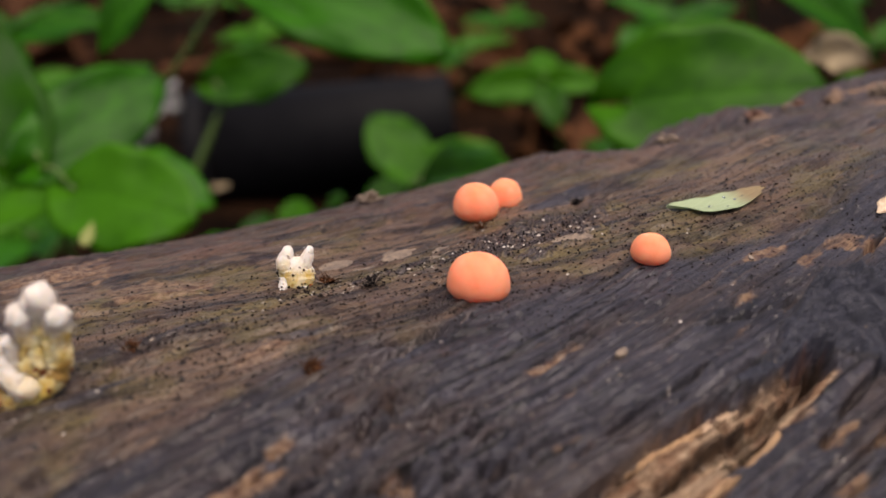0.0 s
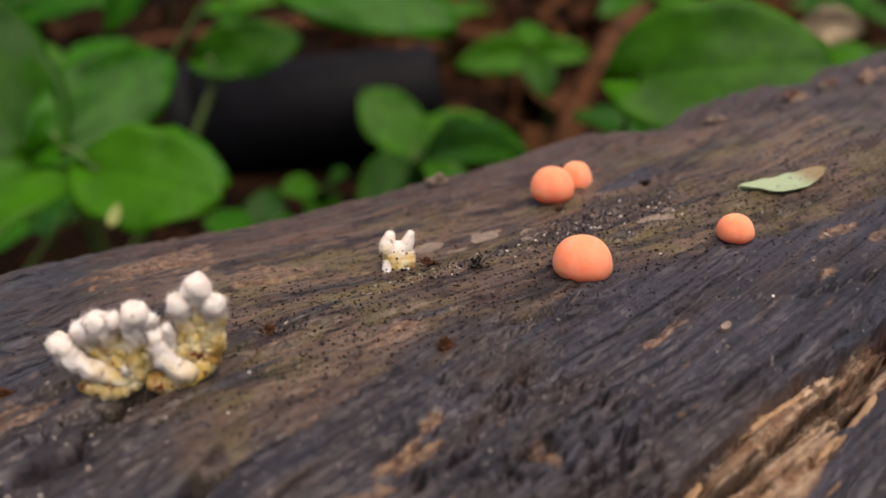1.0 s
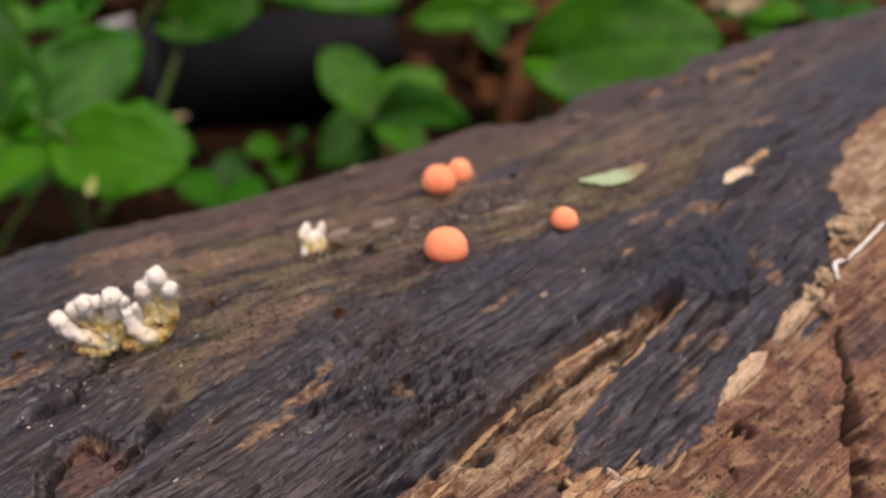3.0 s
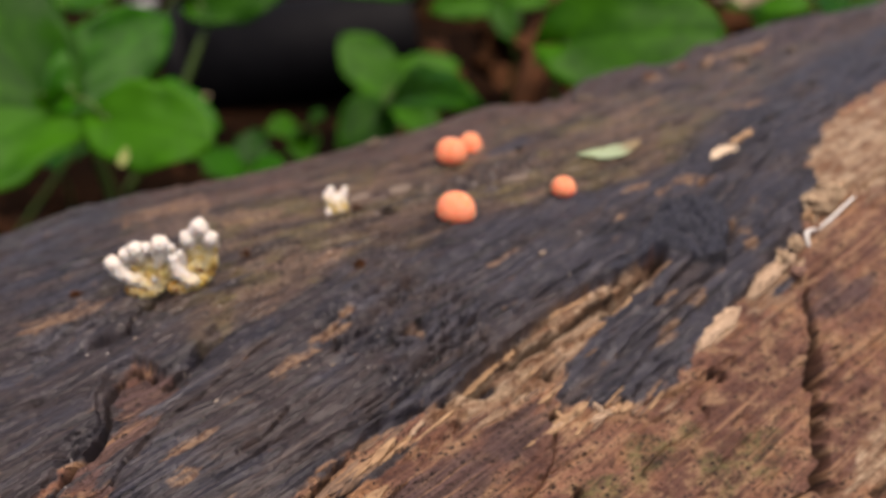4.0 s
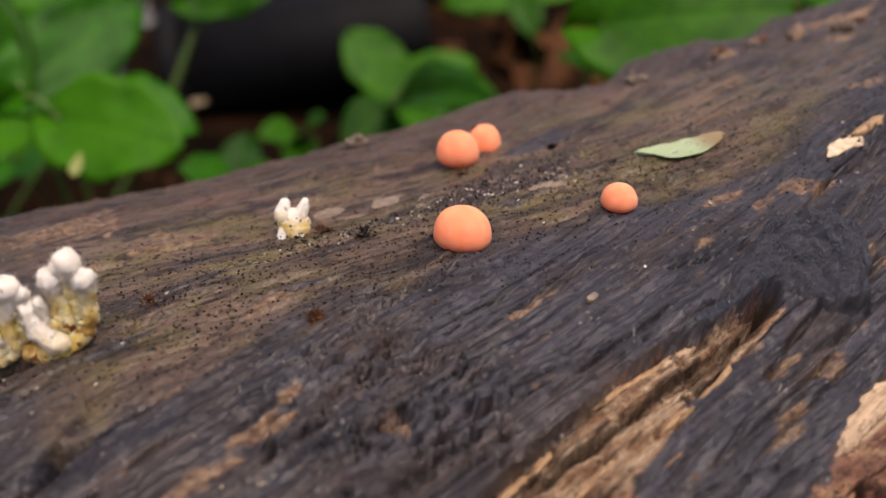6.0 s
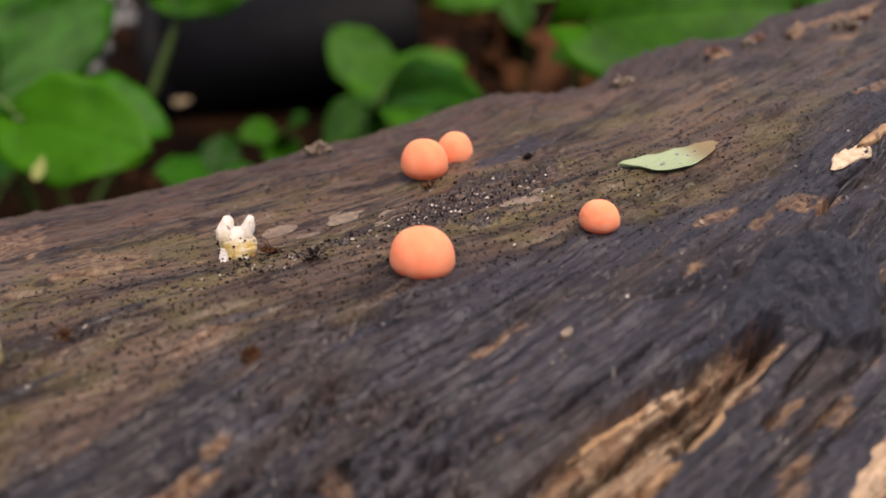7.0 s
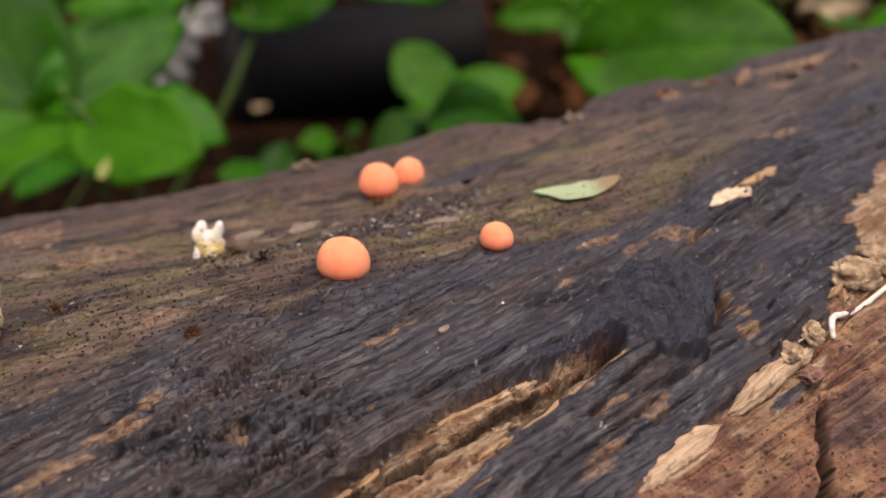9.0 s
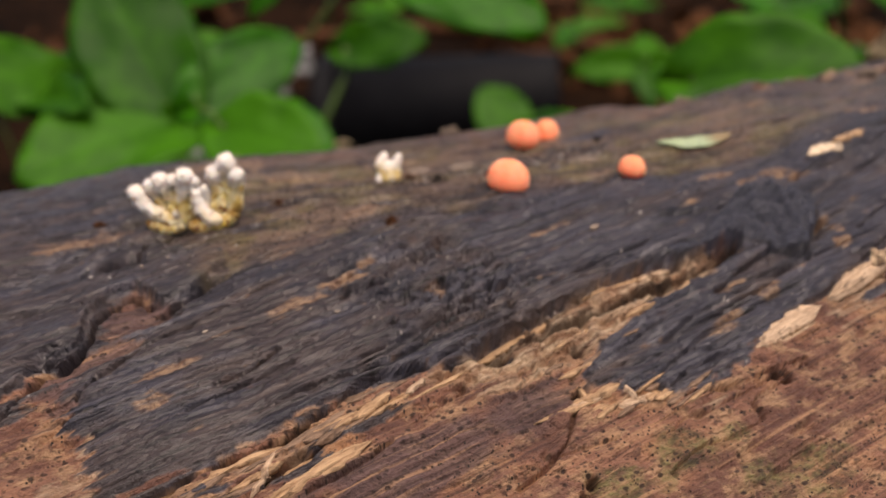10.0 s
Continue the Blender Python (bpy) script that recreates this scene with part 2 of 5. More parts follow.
    light = m.mix(m.span(fibre, 0.3, 0.7), (0.42, 0.25, 0.145), (0.82, 0.62, 0.42))
    light = m.mix(m.span(blotch, 0.42, 0.62, 0.0, 0.85), light, (0.27, 0.125, 0.062))
    light = m.mix(m.span(crumb, 0.30, 0.42, 0.6, 0.0), light, (0.09, 0.04, 0.02))
    light = m.mix(m.span(streak, 0.34, 0.46, 0.8, 0.0), light, (0.12, 0.058, 0.034))
    wood = m.mix(pale, red, light)
    # shade inside gash, holes and deep cracks painted dark, with some brown rot
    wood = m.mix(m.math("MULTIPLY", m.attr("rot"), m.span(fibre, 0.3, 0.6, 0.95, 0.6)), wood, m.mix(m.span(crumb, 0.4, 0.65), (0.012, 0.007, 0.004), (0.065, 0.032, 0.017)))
    colour = m.mix(bark, wood, top)
    earth = m.mix(m.span(fine, 0.40, 0.64), (0.014, 0.010, 0.012), (0.150, 0.108, 0.105))
    colour = m.mix(m.math("MULTIPLY", soil, m.span(crumb, 0.36, 0.52), True), colour, earth)
    rough = m.math("ADD", m.math("MULTIPLY", m.math("SUBTRACT", 1.0, bark), 0.25), m.span(fine, 0.3, 0.7, 0.27, 0.50))
    height = m.math("ADD", m.math("MULTIPLY", fibre, m.math("SUBTRACT", 1.0, m.math("MULTIPLY", knot, 0.4))), m.math("ADD", m.math("MULTIPLY", fine, 0.6), m.math("MULTIPLY", crumb, m.math("ADD", m.math("SUBTRACT", 1.1, m.math("MULTIPLY", bark, 0.7)), m.math("MULTIPLY", knot, 0.2)))))
    return m.done(Base_Color=colour, Roughness=rough, Normal=m.bump(height, 1.0, 0.0024), Specular_IOR_Level=0.5, Coat_Weight=m.math("MULTIPLY", bark, m.math("ADD", m.math("MULTIPLY", m.span(blotch, 0.35, 0.6, 0.30, 0.12), m.math("SUBTRACT", 1.0, knot)), m.math("MULTIPLY", knot, 0.08))), Coat_Roughness=0.24)


def ground_material():
    m = Nodes("dark_forest_soil")
    p = m.place()
    big, small = m.noise(p, 6.0, 6.0, 0.6), m.noise(p, 90.0, 5.0, 0.65)
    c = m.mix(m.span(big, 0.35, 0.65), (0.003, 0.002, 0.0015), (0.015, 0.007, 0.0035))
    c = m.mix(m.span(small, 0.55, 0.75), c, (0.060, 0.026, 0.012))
    return m.done(Base_Color=c, Roughness=0.95, Specular_IOR_Level=0.02, Normal=m.bump(small, 0.8, 0.006))


def leaf_material(name, deep, light, rough=0.36, withered=None):
    m = Nodes(name)
    uv = m.attr("blade", "Vector")
    sep = m.node("ShaderNodeSeparateXYZ", {0: uv})
    x, t = sep.node.outputs[0], sep.node.outputs[1]
    ax = m.math("ABSOLUTE", x)
    ribs = m.math("PINGPONG", m.math("SUBTRACT", m.math("MULTIPLY", t, 7.0), m.math("MULTIPLY", ax, 2.2)), 0.5)
    vein = m.math("MAXIMUM", m.span(ax, 0.02, 0.07, 1.0, 0.0), m.span(ribs, 0.03, 0.09, 0.7, 0.0))
    n = m.noise(m.place(), 3.0, 5.0, 0.6)
    rnd = m.node("ShaderNodeObjectInfo", out="Random")
    c = m.mix(m.span(m.math("ADD", n, m.math("MULTIPLY", rnd, 0.3)), 0.4, 0.85), deep, light)
    c = m.mix(m.math("MULTIPLY", vein, 0.12), c, tuple(min(1, v * 1.7) for v in light))
    if withered:
        c = m.mix(m.span(m.math("ADD", t, m.math("MULTIPLY", n, 0.3)), 0.70, 1.0, 0.0, 0.9), c, withered)
    quilt = m.math("SUBTRACT", m.math("MULTIPLY", n, 0.5), m.math("MULTIPLY", vein, 0.35))
    out = m.done(Base_Color=c, Roughness=rough, Specular_IOR_Level=0.13, Normal=m.bump(quilt, 0.25, 0.002))
    glow = m.node("ShaderNodeBsdfTranslucent", {"Color": c})
    both = m.node("ShaderNodeMixShader", {0: 0.30, 1: m.bsdf.outputs[0], 2: glow})
    m.put(m.tree.nodes["Material Output"].inputs[0], both)
    return out


def plain(name, a, b, scale, rough, bump=0.3, distance=0.0005, metal=0.0, spec=0.5, sss=0.0):
    m = Nodes(name)
    n, f = m.noise(m.place(), scale, 5.0, 0.6), m.noise(m.place(), scale * 9, 3.0, 0.6)
    c = m.mix(m.span(n, 0.3, 0.7), a, b)
    h = m.math("ADD", n, m.math("MULTIPLY", f, 0.4))
    out = m.done(Base_Color=c, Roughness=rough, Metallic=metal, Specular_IOR_Level=spec, Normal=m.bump(h, bump, distance))
    if sss:
        m.done(Subsurface_Weight=sss, Subsurface_Scale=0.002, Subsurface_Radius=(1.0, 0.45, 0.25))
    return out


def ball_material():
    m = Nodes("orange_slime_mould_skin")
    p = m.place()
    n, f = m.noise(p, 260.0, 4.0, 0.55), m.noise(p, 3800.0, 3.0, 0.6)
    c = m.mix(m.span(n, 0.3, 0.7), (0.95, 0.270, 0.140), (0.96, 0.32, 0.185))
    c = m.mix(m.span(f, 0.6, 0.75, 0.0, 0.35), c, (0.92, 0.42, 0.22))
    c = m.mix(m.span(f, 0.27, 0.33, 0.5, 0.0), c, (0.5, 0.1, 0.04))
    return m.done(Base_Color=c, Roughness=0.66, Specular_IOR_Level=0.14, Normal=m.bump(f, 0.35, 0.00025), Subsurface_Weight=0.8, Subsurface_Scale=0.005, Subsurface_Radius=(1.0, 0.5, 0.3))


def fungus_material():
    m = Nodes("white_tipped_yellow_fungus")
    p = m.node("ShaderNodeNewGeometry", out="Position")
    along = m.attr("along")
    n, f, d = m.noise(p, 420.0, 4.0, 0.6), m.noise(p, 3200.0, 4.0, 0.7), m.noise(p, 650.0, 2.0, 0.5)
    edge = m.math("ADD", along, m.math("MULTIPLY", m.math("SUBTRACT", n, 0.5), 0.55))
    c = m.mix(m.span(n, 0.35, 0.65), (0.60, 0.41, 0.10), (0.78, 0.64, 0.36))
    c = m.mix(m.span(edge, 0.02, 0.22, 0.7, 0.0), c, (0.32, 0.15, 0.035))
    c = m.mix(m.span(edge, 0.42, 0.62), c, (0.70, 0.60, 0.43))
    c = m.mix(m.span(edge, 0.60, 0.80), c, (0.80, 0.75, 0.69))
    pits = m.noise(p, 900.0, 2.0, 0.5)
    c = m.mix(m.math("MULTIPLY", m.span(pits, 0.66, 0.72, 0.0, 0.7), m.span(edge, 0.35, 0.5)), c, (0.16, 0.10, 0.06))
    spots = m.math("MULTIPLY", m.span(d, 0.56, 0.61), m.span(edge, 0.40, 0.22))
    c = m.mix(spots, c, (0.20, 0.06, 0.02))
    return m.done(Base_Color=c, Roughness=0.75, Specular_IOR_Level=0.3, Normal=m.bump(f, 0.7, 0.0006), Sheen_Weight=m.span(edge, 0.5, 0.8), Sheen_Roughness=0.6, Sheen_Tint=(1.0, 0.84, 0.70, 1.0), Subsurface_Weight=0.8, Subsurface_Scale=0.0018, Subsurface_Radius=(1.0, 0.8, 0.6))


def torn_material(name, deep, light):
    m = Nodes(name)
    g = m.attr("grain", "Vector")
    fibre, spot = m.noise(m.stretch(g, (130, 1000, 1)), 1.0, 5.0, 0.7), m.noise(m.stretch(g, (330, 520, 1)), 1.0, 5.0, 0.65)
    c = m.mix(m.span(fibre, 0.26, 0.64), deep, light)
    c = m.mix(m.span(spot, 0.54, 0.68, 0.0, 0.75), c, tuple(v * 0.45 for v in deep))
    h = m.math("ADD", fibre, m.math("MULTIPLY", spot, 0.5))
    return m.done(Base_Color=c, Roughness=0.78, Normal=m.bump(h, 0.9, 0.0012))


LOG = log_material()
SOIL = ground_material()
GREEN = leaf_material("glossy_green_leaf", (0.006, 0.052, 0.001), (0.024, 0.146, 0.003))
FRESH = leaf_material("fresh_green_leaf", (0.010, 0.064, 0.001), (0.036, 0.160, 0.003), 0.45)
PALE_GREEN = leaf_material("pale_green_fallen_leaf", (0.34, 0.44, 0.25), (0.50, 0.58, 0.40), 0.5, (0.30, 0.21, 0.12))
BALL = ball_material()
FUNGUS = fungus_material()
STEM = plain("green_stem", (0.05, 0.10, 0.018), (0.10, 0.16, 0.035), 60, 0.5)
DEAD = plain("dry_brown_leaf", (0.018, 0.007, 0.003), (0.085, 0.033, 0.012), 14, 0.8, 0.5, 0.002, spec=0.12)
BLACK = plain("black_plastic", (0.004, 0.004, 0.005), (0.0065, 0.0065, 0.0075), 30, 0.65, 0.15, 0.0005, spec=0.08)
CRUMBLE = plain("crumbling_tan_wood", (0.13, 0.075, 0.040), (0.52, 0.375, 0.235), 330, 0.8, 0.9, 0.0008)
CHIP = plain("pale_wood_chip", (0.46, 0.33, 0.21), (0.68, 0.54, 0.39), 700, 0.75, 0.7, 0.0005)
TORN_PALE = torn_material("torn_pale_wood", (0.25, 0.15, 0.085), (0.56, 0.40, 0.27))
TORN_BROWN = torn_material("weathered_brown_strip", (0.07, 0.038, 0.024), (0.24, 0.15, 0.095))
TORN_TAN = torn_material("torn_tan_strip", (0.19, 0.095, 0.046), (0.47, 0.30, 0.165))
ROOT = plain("white_rootlet", (0.52, 0.49, 0.45), (0.72, 0.69, 0.64), 900, 0.6, 0.4, 0.0003)
CRUMB = plain("black_crumbs", (0.004, 0.003, 0.003), (0.017, 0.012, 0.011), 1500, 0.85, spec=0.15)
DUST = plain("grey_brown_grit", (0.12, 0.09, 0.07), (0.3, 0.24, 0.19), 900, 0.8)
FILM = plain("thin_tan_bark_film", (0.12, 0.09, 0.07), (0.23, 0.17, 0.12), 900, 0.6, 0.5, 0.0004)
WATER = Nodes("water").done(Base_Color=(1.0, 1.0, 1.0), Roughness=0.02, IOR=1.33, Transmission_Weight=1.0)
RUST = plain("rusty_dead_leaf", (0.030, 0.012, 0.005), (0.115, 0.046, 0.017), 16, 0.85, 0.5, 0.002, spec=0.1)
WHITE_GRIT = plain("pale_crumbs", (0.38, 0.33, 0.28), (0.66, 0.60, 0.54), 900, 0.8)
TWIG = plain("grey_lichen_twig", (0.008, 0.008, 0.008), (0.58, 0.58, 0.56), 120, 0.85, 0.9, 0.002)
BROWN_TWIG = plain("brown_twig", (0.03, 0.014, 0.007), (0.115, 0.046, 0.020), 80, 0.85, 0.6, 0.001, spec=0.1)
BARK_RED = plain("rotten_red_bark", (0.09, 0.045, 0.034), (0.24, 0.13, 0.09), 700, 0.8)
STRAW = plain("straw_dead_leaf", (0.22, 0.17, 0.10), (0.42, 0.34, 0.22), 60, 0.8, spec=0.2)
BLEMISH = plain("yellow_leaf_blemish", (0.15, 0.19, 0.035), (0.24, 0.27, 0.07), 200, 0.6)

# ======== the ground ========
def ground_z(x, y):
    z = -0.105 + 0.045 * smooth(y, 0.35, 0.95) + 0.0 * x
    return z + 0.012 * fbm(x * 9, y * 9, 2, 3) + 0.10 * vnoise(x * 0.35, y * 0.35, 5) * smooth(np.hypot(x, y), 1.2, 4.0)


def build_ground():
    n = 150
    g = np.sinh(np.linspace(-1, 1, n) * 8.2) / math.sinh(8.2) * 900
    x, y = np.meshgrid(g + 0.0, g + 0.6, indexing="ij")
    z = ground_z(x, y)
    verts = np.stack([x, y, z], -1).reshape(-1, 3)
    i, j = np.meshgrid(np.arange(n - 1), np.arange(n - 1), indexing="ij")
    a = (i * n + j).ravel()
    faces = np.stack([a, a + n, a + n + 1, a + 1], 1)
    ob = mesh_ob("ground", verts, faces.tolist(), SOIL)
    tagged(ob, "dark damp forest soil under leaf litter", "ground", kind="structure")


build_ground()

# ======== the log ========
# A straight, slightly tapering trunk: s runs along it, w round it from the ridge (plus: away from the eye). Metres.
AXIS_AT = np.array([0.02, 0.1569, 0.0258])
YAW, SLOPE, RADIUS, TAPER = 0.3913, 0.0329, 0.1687, 0.0259
ALONG = np.array([math.cos(YAW) * math.cos(SLOPE), math.sin(YAW) * math.cos(SLOPE), math.sin(SLOPE)])
ACROSS = np.cross((0, 0, 1), ALONG)
ACROSS /= np.linalg.norm(ACROSS)
UPWARD = np.cross(ALONG, ACROSS)

# the torn lower edge of the dark bark, in millimetres
BARK_EDGE = [
    (-700, 400), (-700, -60), (-200, -66), (-131, -60), (-120.6, -56), (-114.3, -48.5), (-107.1, -43.5), (-106.6, -38), (-102.7, -30.5), (-97.6, -28), (-94, -31.5), (-92.5, -37),
    (-89.5, -38), (-105.7, -54.4), (-108, -62), (-107, -71), (-105, -79.5), (-98.3, -79.2), (-92.8, -76.1), (-68, -69), (-43, -63.5), (-5.7, -49.5), (26.5, -44.8), (26, -47.8),
    (18.3, -52.3), (2.5, -58.2), (-12, -66), (-19.5, -74.5), (-14, -73.4), (-10.6, -77), (-5.7, -76.5), (-3.6, -79.2), (2.3, -79.2), (10.5, -75.5), (18, -71), (60, -56),
    (67, -49), (81, -44), (80, -33), (115, -12), (144, -5), (320, 25), (900, 60), (900, 400),
]
OLD_WOOD_EDGE = [(-60, 300), (-88, 70), (-92, 36), (-100, 24), (-100, 0), (-86, -16), (-84, -28), (-65, -27), (-56, -24), (-48, -21.5), (-33, -19.5), (-15, -18), (4, -16.5), (25, -18), (48, -17), (70, -8), (100, 8), (200, 40), (700, 160)]
PALE_BEDS = [(-38, -64, 10, 2.5), (-12, -58, 17, 5.5), (4, -53.5, 13, 4), (18, -49.5, 8, 2.6), (23, -47.8, 4, 2), (-24, -63, 12, 4.5), (24, -70, 8, 2), (48, -62, 11, 2), (74, -46, 8, 4), (104, -32, 26, 13), (50, -108, 15, 6), (-100, -64, 8, 5)]
FLECKS = [(-67, -43, 7, 1.8), (-57, -38.5, 5, 2.6), (-51.5, -33.5, 3, 1.6), (-92.5, -54.3, 6, 1.2), (-95.6, -60.6, 4, 2.2), (-12, -32, 5, 1.1), (48.4, -44, 2.4, 1.5), (49.2, -47.4, 2.2, 1.4), (48.6, -51.4, 3.2, 1.5), (25, -61, 3.4, 1.6), (17.5, -58.3, 5, 1.2), (16.3, -53.2, 3, 1.4), (16, -65, 3, 1.4), (38.4, -26.5, 4, 1.3), (31, -22.6, 5, 1.0), (36, -23.0, 3, 1.2), (48, -25, 5, 2.0), (52, -27, 3, 1.2), (23, -31, 3, 0.9), (-40, -45, 2, 2.4), (12, -68, 4, 1.6), (-75, 38, 14, 9), (-58, 22, 9, 5), (-110, -5, 10, 3), (-48, -14, 5, 2), (90, 0, 8, 2), (95, 13, 7, 1.6), (70, 20, 6, 1.6), (112, 30, 8, 3)]
MOSS_SPOTS = [(-6, -91, 17, 5.5), (12, -98, 14, 6), (-20, -93, 8, 4)]
PLUM_SPOTS = [(-30, -76, 14, 6), (-101, -42, 22, 20), (-55, -84, 24, 8), (60, -72, 14, 6)]
# black bark remains, and shade of the trench and a hole put into the colour
DARK_BITS = [(-74, -79.5, 12, 2.0), (-62, -72.5, 9, 1.8), (-31.5, -64, 2, 1.2), (50, -64.5, 7, 1.2), (-88, -80, 6, 1.5)]
# the gash's deep channel; carved, and its shade put into the colour
GASH_CHANNEL = [(-34, -62), (-22, -59.4), (-9, -56), (3.6, -52.4), (12, -51), (20, -48.6), (26, -45.4)]
KNOT = [(23, -39), (29.5, -36), (35.8, -34.8), (40.8, -32.8), (44.8, -34.6), (47, -38.7), (45.8, -44), (42, -48.5), (38.5, -53.5), (34, -53.5), (31, -50.5), (29.5, -47.8), (27.4, -45), (12, -46.6), (8, -46), (19, -42)]
CRACKS, GROOVES = [], []


def furrow(kind, wide, deep, *points):
    """A crack or groove along some points, in millimetres."""
    kind.append((points, wide, deep))


furrow(CRACKS, 0.9, 4.0, (52.4, -69), (50.1, -72.5), (47.6, -77))
furrow(CRACKS, 1.55, 8.0, (47.6, -77), (47.1, -80.2), (43.8, -83.6), (41.2, -88))
furrow(CRACKS, 2.3, 12.0, (41.2, -88), (37.6, -93.4), (35.0, -96), (32.5, -99.3), (31, -104.7), (28.4, -109.4), (24, -125))
furrow(CRACKS, 0.6, 4.0, (28.4, -109), (20, -110), (8, -113))
furrow(CRACKS, 0.9, 4.0, (56, -110), (48.4, -114), (37, -116.5))
furrow(CRACKS, 0.9, 4.0, (-109.7, -21), (-104.2, -18.6), (-100.6, -18.4))
furrow(CRACKS, 1.8, 8.0, (-103.0, -18.6), (-96.0, -16.4), (-92.4, -12.6), (-87.6, -9.6), (-83, -8.8))
furrow(CRACKS, 0.85, 4.4, (-135, -64), (-120.6, -58), (-114, -50.3), (-109, -47.4), (-105.8, -44), (-105.2, -38), (-103.2, -34), (-100.6, -30.8), (-97, -29.8), (-94.8, -33.6))
furrow(CRACKS, 1.0, 3.8, (-92.6, -37), (-89.2, -35.9), (-83.2, -31.4), (-78.9, -30))
furrow(CRACKS, 0.5, 2.0, (-108, -57), (-105.7, -54.4), (-101, -50.7), (-95, -47.1), (-88.1, -44.3))
furrow(CRACKS, 0.6, 1.5, (-128, -20), (-112, -12), (-96, -9))
furrow(CRACKS, 0.7, 4.0, (-99, -80.6), (-85, -75.4), (-74, -73.2), (-63, -67.6), (-56, -64.4), (-46, -63.6))
furrow(CRACKS, 0.8, 3.6, (-82, -80), (-70, -76.4), (-60, -71), (-52, -69))
furrow(CRACKS, 0.5, 2.5, (-72, -84), (-62, -80.4), (-55, -77))
furrow(CRACKS, 0.45, 2.4, (-36, -90.3), (-30.6, -88.1), (-25.7, -84.2), (-21, -77))
furrow(CRACKS, 0.4, 1.5, (3.8, -79.5), (10.7, -80.6), (17.6, -78.8), (25.1, -77.9))
furrow(CRACKS, 0.4, 1.3, (-23, -85.6), (-16.7, -85.4))
furrow(CRACKS, 1.0, 3.4, (-22, -59.4), (-9, -56), (3.6, -52.4), (12, -51), (20, -48.6), (26, -45.4))
furrow(CRACKS, 0.4, 1.8, (-46, -62.8), (-30, -58.6), (-20, -54.6), (-8, -51.6), (3, -48.3), (12, -47.6))
furrow(CRACKS, 0.6, 2.5, (-3.1, -77.5), (1.6, -75), (5.5, -74), (13.4, -72))
furrow(CRACKS, 0.4, 1.4, (-13, -71.5), (-8.3, -71), (1.3, -70.2), (7.8, -71.4))
furrow(CRACKS, 0.5, 2.2, (25.3, -76.9), (17.8, -77.5), (12.9, -79.2), (6.7, -79.5), (-2, -80))
furrow(CRACKS, 0.45, 1.8, (19.6, -47.6), (26, -45.6))
furrow(CRACKS, 0.8, 3.5, (2.8, -57.2), (9.4, -55.1))
furrow(CRACKS, 0.5, 2.2, (39, -65), (50, -62), (80, -48), (100, -42))
# long grooves in the dark bark
furrow(GROOVES, 0.45, 1.3, (-19.4, -33.4), (-9.6, -30.4), (0.8, -26.1), (12, -23))
furrow(GROOVES, 0.4, 1.0, (-26, -31.6), (-18.3, -29.4), (-7.4, -26.7), (4.9, -22.3))
furrow(GROOVES, 0.45, 1.5, (-16.4, -48.5), (-4.4, -44.6), (4.6, -43), (8.2, -41))
furrow(GROOVES, 0.5, 1.4, (1, -45.7), (7.4, -45), (15.7, -43), (21.1, -42.9))
furrow(GROOVES, 0.4, 1.0, (2.2, -36.4), (11.1, -34.3), (19.4, -35), (25, -34))
furrow(GROOVES, 0.45, 1.8, (-34.4, -50.1), (-28, -47.9), (-20.5, -45.5), (-14.1, -44.3))
furrow(GROOVES, 0.5, 1.8, (15.4, -58.1), (24.6, -53.4), (30.6, -51))
furrow(GROOVES, 0.45, 1.5, (21.4, -61.4), (31.9, -56), (38.6, -53.8))
furrow(GROOVES, 0.5, 1.8, (30, -66), (41, -62), (50, -57), (60.5, -51))
furrow(GROOVES, 0.5, 1.8, (-3, -74), (6, -69), (14, -66), (20, -64.5))
furrow(GROOVES, 0.4, 1.2, (-84.5, -59.4), (-77.2, -57.2), (-72.5, -54.2))
furrow(GROOVES, 0.45, 1.4, (-74.2, -66.2), (-66, -63.7), (-58, -62))
furrow(GROOVES, 0.4, 1.2, (-89.5, -63.5), (-79.9, -60.5), (-70, -58))
furrow(GROOVES, 0.4, 1.3, (-88, -44.3), (-79, -39), (-70, -35))
furrow(GROOVES, 0.4, 1.2, (-10, -68), (0, -63.5), (10, -60))
furrow(GROOVES, 0.4, 1.2, (52, -36), (64, -30), (76, -25))
furrow(GROOVES, 0.4, 1.0, (48, -30), (58, -24), (70, -20))
furrow(GROOVES, 0.4, 1.3, (54, -48), (66, -41), (76, -37))
HOLES = [(25.2, -46.2, 0.9), (6.8, -54.6, 1.3), (3.0, -56.4, 1.0), (-17, -65.8, 1.1), (18.8, -78.6, 1.0), (-23.4, -92.2, 0.9), (-31.8, -63.6, 1.7), (-20.5, -75, 0.7), (-6, -77.6, 0.7), (-25, -94, 0.8), (-14, -60.5, 0.6), (20, -80.5, 0.6)]


# a lifted plate of bark, its lower edge standing free
PLATE = [(-135, -62), (-120, -54.6), (-112, -46), (-107, -42.6), (-105.5, -36), (-102, -28), (-97.5, -27), (-95.5, -29.5), (-96, -33), (-92, -35.3), (-86, -32), (-79.5, -28), (-78, -21), (-97, -13), (-125, -18), (-140, -40)]
SLATE_SPOTS = [(-62, -1, 13, 2.4), (-92, 14, 14, 8), (-44, -12, 9, 1.2), (-72, -13, 8, 1.4), (20, 22, 14, 3)]
SEATS = [(-15.3, -15, 1.3), (2.6, 24.7, 1.0), (10.6, 28.5, 0.3), (14.7, -16.7, 1.2)]


